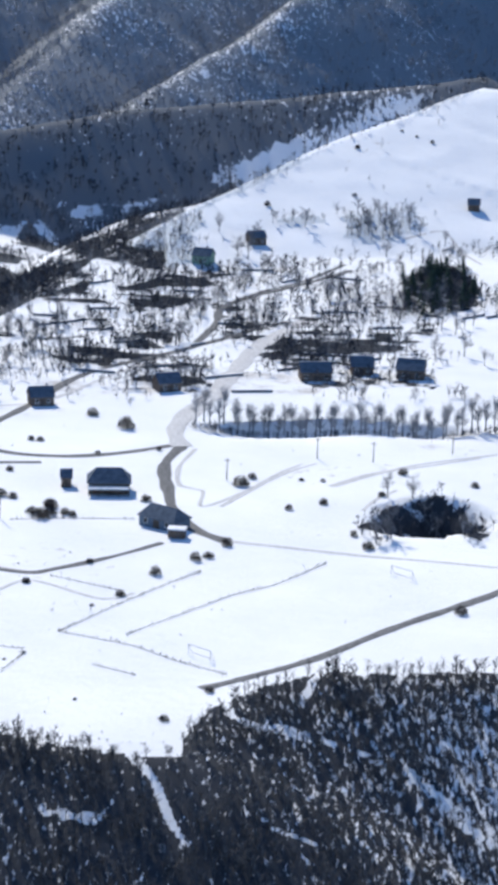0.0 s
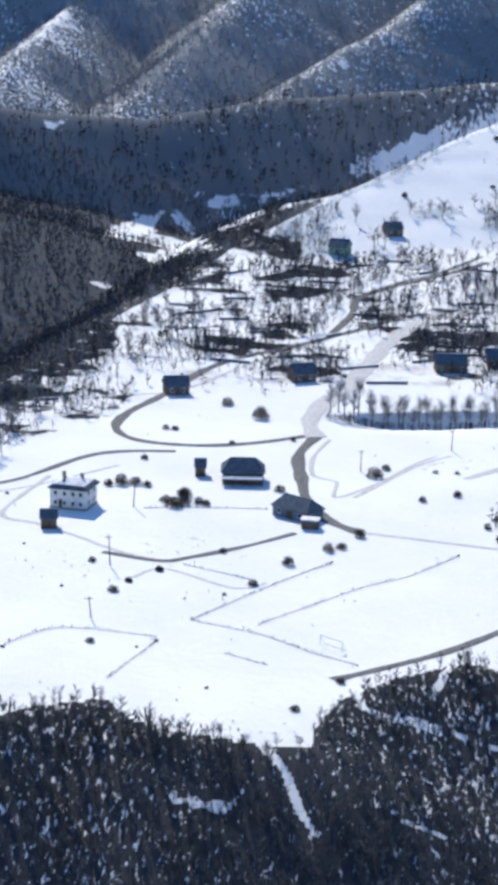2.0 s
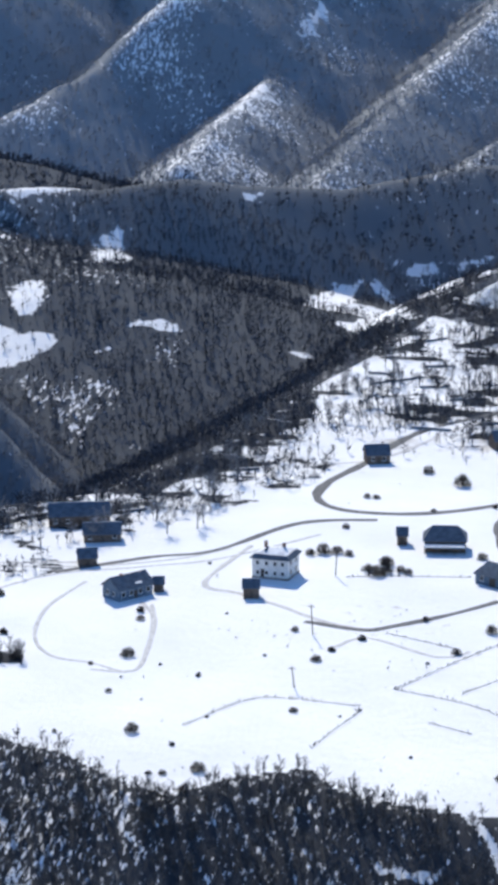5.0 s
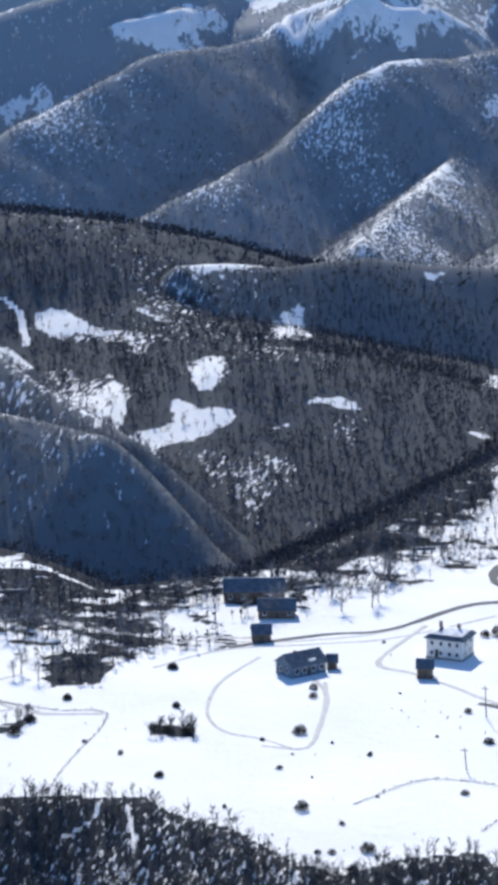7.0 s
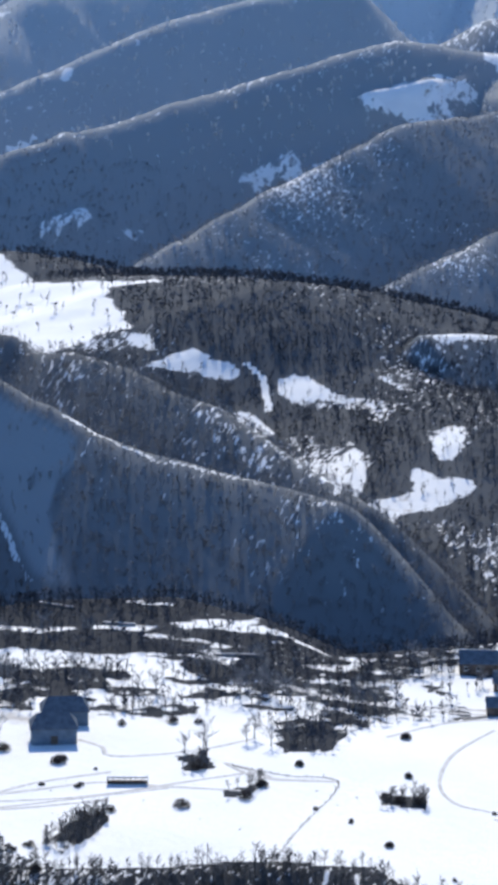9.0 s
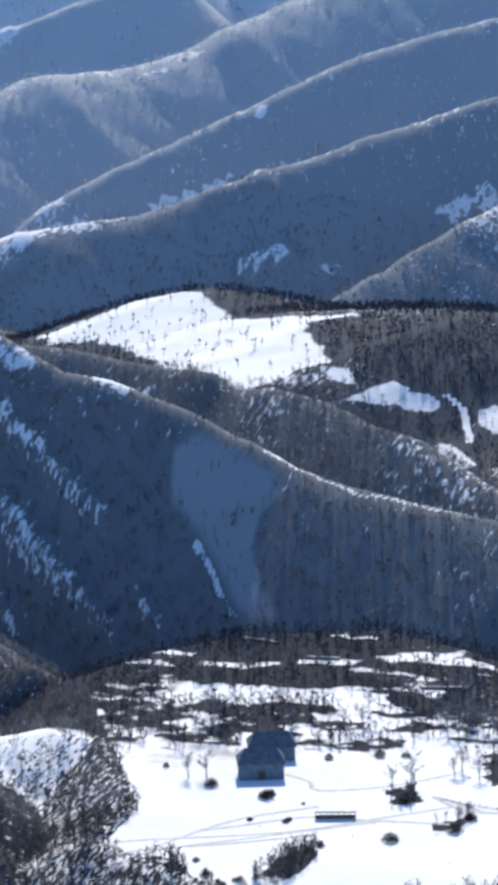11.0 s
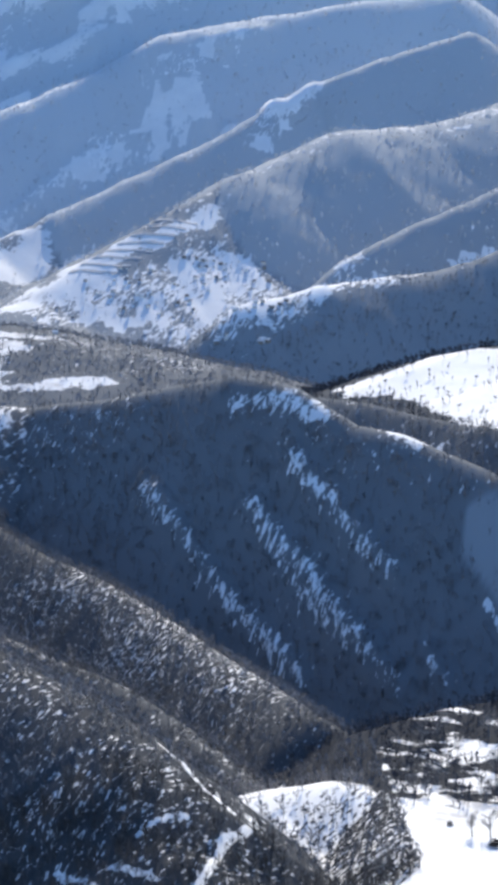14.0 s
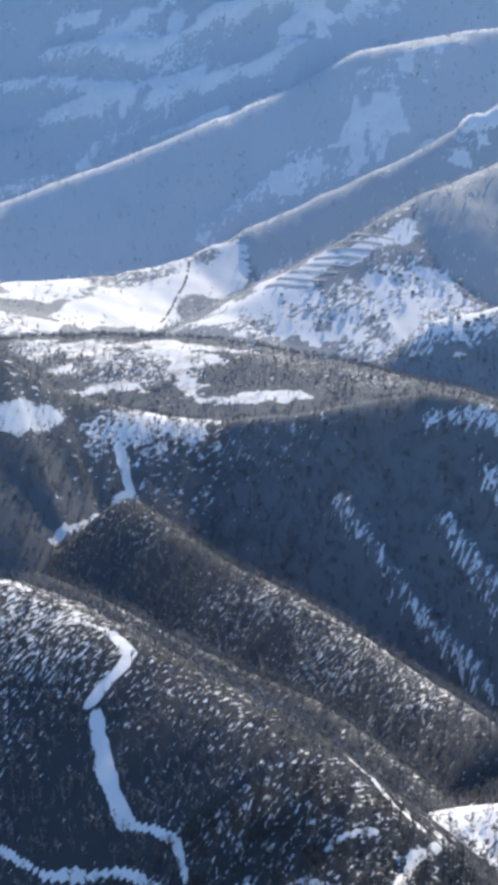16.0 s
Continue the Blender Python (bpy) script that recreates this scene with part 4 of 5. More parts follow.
SHRUBS_A = [
    (-48.2, 543.0, 2.2), (-34.6, 559.9, 2.3), (-25.9, 535.7, 2.9), (-18.6, 552.2, 3.3), (-32.0, 527.5, 1.4), (-9.4, 564.4, 3.3),
    (-6.3, 566.9, 3.3), (-2.0, 577.0, 3.3), (-13.1, 456.8, 2.7), (-31.5, 466.8, 0.9), (-4.3, 473.3, 2.2), (-32.7, 694.0, 5.7),
    (-43.5, 708.5, 4.2), (-59.0, 676.4, 2.3), (-56.3, 676.0, 2.8), (-39.1, 662.8, 2.1), (-61.7, 642.5, 2.6), (-22.1, 668.9, 1.8),
    (1.2, 634.3, 5.0), (4.2, 642.0, 2.9), (17.6, 641.0, 2.0), (13.8, 611.3, 2.5), (23.0, 617.9, 2.8), (23.4, 640.9, 1.7),
    (45.7, 650.8, 3.2), (38.7, 627.3, 2.6), (64.6, 639.4, 2.9), (-54.4, 533.9, 2.0), (51.8, 528.9, 3.6), (29.8, 589.5, 2.4),
    (32.9, 578.8, 3.7), (50.9, 1120.2, 3.1),
]
SHRUBS_B = [
    (9.7, 1039.2, 3.3), (47.8, 1061.1, 2.9), (79.6, 1143.7, 2.1), (86.4, 1137.4, 2.6), (72.8, 1149.7, 2.1), (-49.6, 598.5, 5.4),
    (-47.7, 608.0, 4.1), (-23.5, 616.1, 3.6), (-41.7, 600.7, 2.7), (-64.6, 548.0, 2.3), (-57.2, 526.6, 3.1), (-54.5, 534.2, 2.2),
    (-48.3, 543.6, 2.5), (-82.1, 513.5, 1.2), (-58.3, 491.7, 2.3), (-90.2, 474.6, 3.5), (-103.7, 560.1, 2.6), (-102.5, 553.4, 2.6),
    (-100.4, 525.4, 3.9), (-99.9, 499.4, 1.9), (-107.7, 518.4, 1.2), (-99.0, 509.6, 0.9), (-76.0, 485.6, 1.1), (-80.5, 467.9, 1.5),
    (-82.6, 451.8, 1.9), (-79.8, 452.2, 2.1), (-73.0, 454.5, 3.6), (-82.6, 560.2, 1.0), (-93.4, 603.5, 1.4), (-69.3, 528.6, 1.0),
    (-31.4, 467.1, 0.9), (-91.8, 519.4, 1.0),
]
SHRUBS_C = [
    (-91.8, 494.8, 0.7), (-44.3, 493.9, 0.9), (-48.1, 489.7, 0.9), (-74.2, 443.1, 3.1), (-52.2, 602.7, 4.1), (-48.4, 609.0, 3.6),
    (-133.6, 521.5, 3.2), (-130.1, 520.6, 3.7), (-125.4, 520.7, 3.7), (-132.6, 539.1, 2.3), (-141.0, 569.2, 3.2), (-159.5, 539.4, 2.3),
    (-163.6, 521.9, 3.0), (-124.2, 489.1, 2.3), (-136.8, 503.5, 1.4), (-106.1, 472.5, 1.3), (-107.8, 519.0, 1.4), (-82.1, 512.4, 1.4),
    (-146.6, 508.7, 1.5), (-105.8, 456.6, 1.5), (-132.8, 539.3, 2.3), (-141.2, 569.9, 3.2), (-159.4, 538.6, 2.6), (-162.9, 520.7, 3.2),
    (-163.8, 510.6, 3.7), (-175.5, 499.9, 4.4), (-193.8, 564.8, 2.7), (-200.1, 563.0, 3.6), (-211.3, 556.4, 2.7), (-215.0, 521.0, 2.6),
    (-213.9, 523.8, 2.6), (-202.9, 505.3, 2.0),
]
SHRUBS_D = [
    (-211.5, 504.2, 1.5), (-203.9, 519.5, 1.3), (-124.4, 488.8, 2.3), (-136.5, 501.9, 1.4), (-181.3, 528.2, 5.1), (-201.0, 461.1, 2.1),
    (-198.3, 464.0, 1.6), (-190.1, 450.4, 3.1), (-190.8, 488.5, 3.1), (-193.1, 485.8, 2.9), (-189.3, 491.6, 2.7), (-213.9, 521.4, 3.4),
    (-211.2, 504.5, 1.5), (-202.7, 507.1, 2.0), (-211.6, 473.6, 2.1), (-205.7, 465.0, 2.8), (-199.5, 460.3, 2.1), (-197.0, 463.9, 2.1),
    (-217.8, 461.1, 2.3), (-215.6, 456.3, 2.3), (-223.1, 453.8, 2.3), (-220.3, 447.9, 2.3), (-214.9, 468.4, 4.0), (-198.1, 449.5, 2.9),
    (-214.3, 440.6, 2.5), (-247.7, 537.8, 1.9), (-230.5, 526.3, 3.9), (-201.9, 453.7, 2.0), (-206.7, 455.6, 2.5), (-219.1, 437.2, 2.9),
    (-191.0, 452.5, 2.5),
]
SHRUBS_E = [(-68.5, 615.2, 3), (-65.3, 616.8, 4.2), (-61.7, 617.4, 4.2), (-58.3, 615.8, 3), (-47.3, 601.6, 4), (-43.7, 602.2, 3)]
SHRUBS = SHRUBS_A + SHRUBS_B + SHRUBS_C + SHRUBS_D + SHRUBS_E
GROVES_A = [
    (-74, 852, 13, 45, 8), (-68, 777, 13, 21, 5), (-47, 793, 12, 16, 3), (-66, 919, 11, 42, 5), (-4, 978, 14, 43, 8), (19, 1022, 13, 13, 3),
    (55, 1035, 17, 21, 7), (73, 978, 16, 50, 9), (39, 870, 15, 40, 9), (-29, 819, 12, 15, 3), (-11, 862, 6, 20, 2), (-15, 760, 5, 21, 2),
    (-29, 759, 8, 16, 2), (21, 827, 7, 28, 3), (74, 835, 10, 38, 6), (8, 928, 14, 36, 6), (56, 1001, 10, 44, 5), (35, 793, 12, 14, 3),
]
GROVES_B = [
    (58, 797, 12, 18, 4), (75, 799, 8, 18, 2), (-56, 933, 14, 25, 4), (-63, 823, 12, 15, 3), (74, 917, 15, 39, 8), (49, 625, 12, 6, 2),
    (49, 625, 12, 6, 2), (34, 588, 5, 9, 2), (34, 588, 5, 9, 2), (61, 600, 4, 15, 2), (-88, 695, 14, 13, 3), (-119, 635, 14, 15, 5),
    (-132, 650, 9, 12, 2), (-103, 662, 6, 8, 2), (-75, 808, 12, 19, 3), (-105, 753, 15, 22, 4), (-80, 765, 11, 13, 2), (-107, 710, 9, 10, 2),
]
GROVES_C = [
    (-149, 636, 8, 12, 2), (-162, 593, 18, 10, 5), (-183, 588, 11, 14, 4), (-110, 639, 10, 11, 2), (-126, 624, 8, 7, 2), (-171, 555, 9, 9, 2),
    (-101, 677, 10, 10, 2), (-190, 600, 10, 20, 5), (-208, 606, 10, 21, 5), (-217, 585, 10, 11, 2), (-238, 594, 10, 14, 3), (-251, 591, 10, 15, 3),
    (-163, 570, 9, 8, 2), (-187, 537, 5, 10, 2), (-176, 555, 4, 7, 2), (-147, 634, 7, 12, 2), (-149, 592, 12, 6, 2), (-238, 592, 7, 15, 2),
]
GROVES_D = [
    (-251, 570, 10, 11, 2), (-270, 569, 10, 15, 3), (-241, 483, 5, 47, 2), (-283, 608, 12, 17, 4), (-264, 621, 10, 15, 3), (-259, 650, 11, 18, 3),
    (-235, 532, 4, 11, 2),
]
GROVES = GROVES_A + GROVES_B + GROVES_C + GROVES_D
HOUSES = [
    (-15.8, 959.3, 7.4, 6.9, 3.1, -17, 'gable', 'dark', 'green'),
    (-22.7, 744.0, 7.2, 6.9, 2.7, 22, 'gable', 'dark', 'wood'),
    (24.0, 764.3, 9.8, 6.9, 2.9, 7, 'gable', 'dark', 'wood'),
    (39.5, 776.1, 7.2, 6.9, 2.7, 2, 'gable', 'dark', 'wood'),
    (55.3, 771.6, 8.7, 7.7, 3.1, -9, 'gable', 'dark', 'wood'),
    (5, 996, 6.9, 6.0, 2.7, 20, 'gable', 'dark', 'wood'),
    (100, 1061, 5.0, 5.2, 2.3, -5, 'gable', 'dark', 'wood'),
    (-60.1, 721.5, 7.0, 6.9, 2.7, 15, 'gable', 'dark', 'wood'),
    (-45.4, 629.3, 2.7, 4.3, 2.7, 4, 'gable', 'dark', 'wood'),
    (-78.8, 575.9, 3.9, 4.3, 2.7, 8, 'gable', 'dark', 'wood'),
    (-102.5, 578.6, 2.5, 3.4, 2.0, 10, 'gable', 'dark', 'wood'),
    (-125.6, 623.3, 9.9, 6.0, 2.2, 12, 'gable', 'dark', 'wood'),
    (-135.2, 639.2, 16.6, 7.7, 2.9, 15, 'gable', 'dark', 'wood'),
    (-125, 600, 4.8, 5.2, 2.2, 15, 'gable', 'dark', 'wood'),
]

# ---- forest ----
rng = np.random.default_rng(7)


def bare_tree_shape(limbs, twigs, wide, seed, spread=1.0):
    """A leafless tree one metre high: a tapered trunk, rising limbs and fine twigs. Vertices and triangles."""
    g = np.random.default_rng(seed)
    v, f = [], []
    for k in range(3):
        a = 2 * math.pi * k / 3
        v += [(0.024 * math.cos(a), 0.024 * math.sin(a), -0.1), (0.006 * math.cos(a), 0.006 * math.sin(a), 0.75)]
    for k in range(3):
        p, q = 2 * k, 2 * ((k + 1) % 3)
        f += [(p, q, q + 1), (p, q + 1, p + 1)]
    for k in range(limbs):
        a, h = g.uniform(0, 2 * math.pi), g.uniform(0.15, 0.7)
        out, up = g.uniform(0.16, 0.36) * (1.2 - 0.7 * h) * spread, g.uniform(0.14, 0.32)
        tip = np.array([out * math.cos(a), out * math.sin(a), min(h + up, 1.0)])
        base = np.array([0, 0, h])
        b = a + g.uniform(-1, 1)
        side = np.array([-math.sin(b), math.cos(b), g.uniform(-0.5, 0.5)]) * wide
        mid = base * 0.4 + tip * 0.6
        n = len(v)
        v += [tuple(base), tuple(mid + side), tuple(tip), tuple(mid - side)]
        f += [(n, n + 1, n + 2), (n, n + 2, n + 3)]
        for _ in range(twigs):
            s = base + (tip - base) * g.uniform(0.4, 0.95)
            e = s + np.array([g.normal(0, 0.10 * spread), g.normal(0, 0.10 * spread), g.uniform(0.02, 0.16)])
            n = len(v)
            v += [tuple(s), tuple(s + side * 1.3), tuple(e)]
            f += [(n, n + 1, n + 2)]
    return np.array(v, float), np.array(f, int)


def plant(name, x, y, z, high, shapes, mat, label, category="forest", lean=0.05):
    """Many trees joined into one mesh."""
    vs, fs, n0 = [], [], 0
    pick = rng.integers(0, len(shapes), len(x))
    for s, (v, f) in enumerate(shapes):
        i = np.nonzero(pick == s)[0]
        if not len(i):
            continue
        t = rng.uniform(0, 2 * math.pi, len(i))
        c, q, hh = np.cos(t), np.sin(t), high[i]
        wide = hh * rng.uniform(0.8, 1.3, len(i))
        X = (v[None, :, 0] * c[:, None] - v[None, :, 1] * q[:, None]) * wide[:, None]
        Y = (v[None, :, 0] * q[:, None] + v[None, :, 1] * c[:, None]) * wide[:, None]
        Z = v[None, :, 2] * hh[:, None]
        X = X + Z * rng.normal(0, lean, len(i))[:, None] + x[i, None]
        Y = Y + Z * rng.normal(0, lean, len(i))[:, None] + y[i, None]
        vs.append(np.stack([X, Y, Z + z[i, None]], -1).reshape(-1, 3))
        fs.append((f[None] + (n0 + np.arange(len(i)) * len(v))[:, None, None]).reshape(-1, 3))
        n0 += len(i) * len(v)
    ob = mesh_object(name, np.concatenate(vs), np.concatenate(fs), mat)
    return tagged(ob, label, category, kind="stuff")


def sector(count, r0, r1, b0=-8.5, b1=42.0):
    """Random places, even by area, between two distances and two bearings."""
    r = np.sqrt(rng.uniform(r0 * r0, r1 * r1, count))
    b = np.radians(rng.uniform(b0, b1, count))
    return -r * np.sin(b), r * np.cos(b)


def forest(name, count, r0, r1, tall, limbs, twigs, wide, label, mat=BARK, dark="", spread=1.0):
    """Woods between two distances, on the slopes that face the valley."""
    x, y = sector(count, r0, r1)
    z, form = land(x, y)
    out = 1 + 14 / np.hypot(x, y)
    z2, _ = land(x * out, y * out)
    facing = (z2 - EYE) / out > z - EYE - 3
    for width, line in ROADS:
        facing &= to_line(x, y, line)[0] > 0.9 * width
    keep = facing & (rng.uniform(0, 1, count) < wooded(x, y, form))
    brushwood = (form == -1) | ((form == -2) & (y > 600)) | np.isin(form, [RIDGE_NO["east_hill"], RIDGE_NO["mid_ridge"]])
    shapes = [bare_tree_shape(limbs, twigs, wide, 100 + k, spread) for k in range(6)]
    for title, text, m, here in ((name, label, mat, keep & ~brushwood), (name + "_brushwood", dark, THICKET, keep & brushwood)):
        if dark or m == mat:
            here = here if dark else keep
            high = tall * rng.uniform(0.6, 1.2, here.sum())
            plant(title, x[here], y[here], z[here], high, shapes, m, text)


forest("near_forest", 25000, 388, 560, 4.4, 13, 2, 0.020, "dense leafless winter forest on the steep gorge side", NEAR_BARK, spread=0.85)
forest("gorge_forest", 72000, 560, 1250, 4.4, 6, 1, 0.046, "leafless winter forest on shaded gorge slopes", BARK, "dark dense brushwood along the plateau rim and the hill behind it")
forest("hill_forest", 66000, 1250, 2300, 6.5, 5, 0, 0.07, "leafless forest on the hills behind the village, tinted paler for haze", PALE_BARK, "dark dense brushwood on the low hills behind the village")
forest("mountain_forest", 56000, 2300, 4600, 9.0, 5, 0, 0.09, "far leafless forest on the mountain ranges, twigs whitened for haze", HAZE_BARK)

# ---- roads and paths ----
def smooth_line(pts, step):
    """A Catmull-Rom curve through plan points, sampled about every step metres."""
    p = np.array([pts[0], *pts, pts[-1]], float)
    out = []
    for a, b, c, d in zip(p[:-3], p[1:-2], p[2:-1], p[3:]):
        n = max(2, int(np.hypot(*(c - b)) / step))
        t = np.linspace(0, 1, n, endpoint=False)[:, None]
        out.append(0.5 * (2 * b + (c - a) * t + (2 * a - 5 * b + 4 * c - d) * t ** 2 + (3 * b - a - 3 * c + d) * t ** 3))
    return np.concatenate(out + [p[-1:]])


def ribbon(name, pts, width, mat, label, category, lift=0.05):
    c = smooth_line(pts, 2.5)
    way = np.gradient(c, axis=0)
    way /= np.linalg.norm(way, axis=1)[:, None] + 1e-9
    side = np.stack([-way[:, 1], way[:, 0]], 1)
    wob = 1 + 0.5 * fbm(c[:, 0], c[:, 1], 9, 3, 33)
    rows = [c + side * (width * k * wob)[:, None] for k in (-0.6, -0.5, 0.0, 0.5, 0.6)]
    ups = (lift - 0.09, lift, lift + 0.01, lift, lift - 0.09)
    v = np.concatenate([np.column_stack([q, land(q[:, 0], q[:, 1])[0] + u]) for q, u in zip(rows, ups)])
    n = len(c)
    f = [(k * n + i, k * n + i + 1, (k + 1) * n + i + 1, (k + 1) * n + i) for k in range(4) for i in range(n - 1)]
    ob = mesh_object(name, v, np.array(f)[:, ::-1], mat, True)
    return tagged(ob, label, category, kind="structure")


for width, line in ROADS:
    if width >= 4.5:
        ribbon("road", line, width, PATH_SLUSH, "wide snow-packed village street", "road", 0.16)
    elif width >= 2.2:
        ribbon("road", line, width * 0.85, ROAD_MUD, "slushy dark village road cut through the snow", "road", 0.12)
    else:
        ribbon("path", line, width * 0.75, PATH_SLUSH, "trodden footpath in the snow", "path")


# ---- building blocks ----
def part(name, bm, mat, parent, label=""):
    """Links a bmesh as one mesh under a thing or a part."""
    me = bpy.data.meshes.new(name)
    bm.to_mesh(me)
    bm.free()
    me.materials.append(mat)
    ob = new(name, me)
    ob.parent = parent
    if label:
        tagged(ob, label)
    return ob


def block(bm, x0, x1, y0, y1, z0, z1):
    v = [bm.verts.new(p) for p in ((x0, y0, z0), (x1, y0, z0), (x1, y1, z0), (x0, y1, z0), (x0, y0, z1), (x1, y0, z1), (x1, y1, z1), (x0, y1, z1))]
    for q in ((3, 2, 1, 0), (4, 5, 6, 7), (0, 1, 5, 4), (1, 2, 6, 5), (2, 3, 7, 6), (3, 0, 4, 7)):
        bm.faces.new([v[k] for k in q])
    return bm


def solid(faces_of):
    """A bmesh from vertices and faces."""
    bm = bmesh.new()
    vs = [bm.verts.new(p) for p in faces_of[0]]
    for f in faces_of[1]:
        bm.faces.new([vs[k] for k in f])
    bmesh.ops.recalc_face_normals(bm, faces=bm.faces)
    return bm


def roof_shape(l, d, z, rise, over, hip, thick=0.22):
    """A gable (hip 0) or hipped roof over a plan l by d, with thickness and overhang."""
    x, y, h = l / 2 + over, d / 2 + over, hip
    low = z - 0.12
    outer = [(-x, -y, low), (x, -y, low), (x, y, low), (-x, y, low), (-x + h, 0, z + rise), (x - h, 0, z + rise)]
    top = [(a, b, c + thick) for a, b, c in outer]
    faces = [(0, 1, 5, 4), (2, 3, 4, 5), (1, 2, 5), (3, 0, 4)]
    up = [tuple(k + 6 for k in f) for f in faces]
    rim = [(0, 1, 7, 6), (1, 2, 8, 7), (2, 3, 9, 8), (3, 0, 6, 9)]
    if hip == 0:
        faces, up = faces[:2], up[:2]
        rim = [(0, 1, 7, 6), (2, 3, 9, 8), (1, 5, 11, 7), (5, 2, 8, 11), (3, 4, 10, 9), (4, 0, 6, 10)]
    return solid((outer + top, faces + up + rim))


def wall_shape(l, d, h, rise):
    x, y = l / 2, d / 2
    v = [(-x, -y, -1.2), (x, -y, -1.2), (x, y, -1.2), (-x, y, -1.2), (-x, -y, h), (x, -y, h), (x, y, h), (-x, y, h), (-x, 0, h + rise), (x, 0, h + rise)]
    return solid((v, [(0, 1, 5, 4), (2, 3, 7, 6), (1, 2, 6, 9, 5), (3, 0, 4, 8, 7), (4, 5, 9, 8), (6, 7, 8, 9), (3, 2, 1, 0)]))


def window(parent, x, z, y, w=1.0, h=1.3, turn=0):
    """A framed window on the wall at y; turn 1 sets it on the end wall."""
    def lay(a0, a1, b0, b1, z0, z1):
        return block(bmesh.new(), a0, a1, b0, b1, z0, z1) if not turn else block(bmesh.new(), b0, b1, a0, a1, z0, z1)
    s = -1 if y < 0 else 1
    ya, yb, yc = sorted((y + s * 0.02, y + s * 0.09)), sorted((y + s * 0.02, y + s * 0.11)), sorted((y + s * 0.02, y + s * 0.22))
    frame_bm = lay(x - w / 2 - 0.1, x + w / 2 + 0.1, *ya, z, z + h)
    fr = part("window", frame_bm, FRAME_WHITE, parent, "painted window")
    part("pane", lay(x - w / 2, x + w / 2, *yb, z + 0.1, z + h - 0.1), GLASS_DARK, fr, "dark glass pane")
    part("sill", lay(x - w / 2 - 0.15, x + w / 2 + 0.15, *yc, z - 0.1, z - 0.002), FRAME_WHITE, fr)
    return fr


def put(name, x, y, turn, label, category, group="", sink=0.0):
    """An empty at a thing's base on the ground."""
    e = new(name)
    z = float(land(np.array([x]), np.array([y]))[0][0])
    e.matrix_world = pose(x, y, z - sink, 0, 0, turn)
    return tagged(e, label, category, group)


ROOF_WORD = {"dark": "dark sheet-metal roof", "slate": "grey corrugated roof", "snow": "snow-covered roof"}
WALL_WORD = {"stone": "stone", "wood": "weathered timber", "brick": "brown tuff-block", "green": "green-painted", "blue": "blue-grey rendered", "plaster": "white plastered"}


def make_house(x, y, l, d, h, turn, style, roof, wall, name="village_house"):
    """A small gabled house with roof, door, windows and chimney."""
    g = random.Random(int(x * 31 + y * 17))
    rise = 0.34 * d + g.uniform(0, 0.4)
    big = l > 5.0
    e = put(name if big else "shed", x, y, turn, f"{WALL_WORD[wall]} {'village house' if big else 'shed'} with a {ROOF_WORD[roof]} in snow",
            "house" if big else "shed", "village houses" if big else "sheds")
    part("wall", wall_shape(l, d, h, rise), WALLS[wall], e)
    part("roof", roof_shape(l, d, h, rise, 0.35, 0), ROOFS[roof], e, ROOF_WORD[roof])
    if roof != "snow":
        x0, x1 = -l / 2 - 0.3, l / 2 + 0.3
        yr = d / 2 + 0.3
        part("roof_snow", solid(([(x0, 0.05, h + rise + 0.3), (x1, 0.05, h + rise + 0.3), (x1, yr, h + 0.18), (x0, yr, h + 0.18),
                                  (x0, 0.05, h + rise + 0.45), (x1, 0.05, h + rise + 0.45), (x1, yr, h + 0.33), (x0, yr, h + 0.33)],
                                 [(3, 2, 1, 0), (4, 5, 6, 7), (0, 1, 5, 4), (1, 2, 6, 5), (2, 3, 7, 6), (3, 0, 4, 7)])), ROOFS["snow"], e, "snow on the sunny roof slope")
    part("door", block(bmesh.new(), -0.45, 0.45, -d / 2 - 0.07, -d / 2 - 0.005, 0, 2.0), WOOD_POST, e)
    if big:
        n = max(2, int(l / 3.2))
        for k in range(n):
            wx = -l / 2 + l * (k + 0.5) / n
            if abs(wx) > 1.1:
                window(e, wx, 1.0, -d / 2, 0.9, 1.2)
        cx = l * g.uniform(-0.3, 0.3)
        ch = part("chimney", block(bmesh.new(), cx - 0.3, cx + 0.3, 0.3, 0.9, h + rise - 0.6, h + rise + 0.9), WALLS["brick"], e)
        part("cap", block(bmesh.new(), cx - 0.4, cx + 0.4, 0.2, 1.0, h + rise + 0.902, h + rise + 1.02), ROOFS["snow"], ch, "snow-capped chimney top")
    return e


for row in HOUSES:
    make_house(*row)


# ---- the single buildings on the plateau ----
def make_barn():
    e = put("barn", -33.8, 625.6, 3.4, "long barn with a dark hipped roof and a snowy lean-to canopy", "barn")
    part("wall", block(bmesh.new(), -5.4, 5.4, -4, 4, -1, 3.2), WALLS["wood"], e)
    part("roof", roof_shape(10.8, 8, 3.2, 3.0, 0.5, 2.6), ROOFS["dark"], e, "dark sheet-metal hipped roof")
    c = part("canopy", block(bmesh.new(), -5.6, 5.2, -6.4, -4.005, 1.75, 1.95), WALLS["wood"], e)
    part("canopy_snow", block(bmesh.new(), -5.6, 5.2, -6.45, -4.01, 1.952, 2.4), ROOFS["snow"], c, "thick snow on the canopy")
    for k in range(5):
        part("post", block(bmesh.new(), -5.4 + 2.6 * k, -5.25 + 2.6 * k, -6.3, -6.15, -0.8, 1.748), WOOD_POST, e)
    part("door", block(bmesh.new(), -1.2, 1.2, -4.06, -4.004, 0, 1.7), WOOD_POST, e)


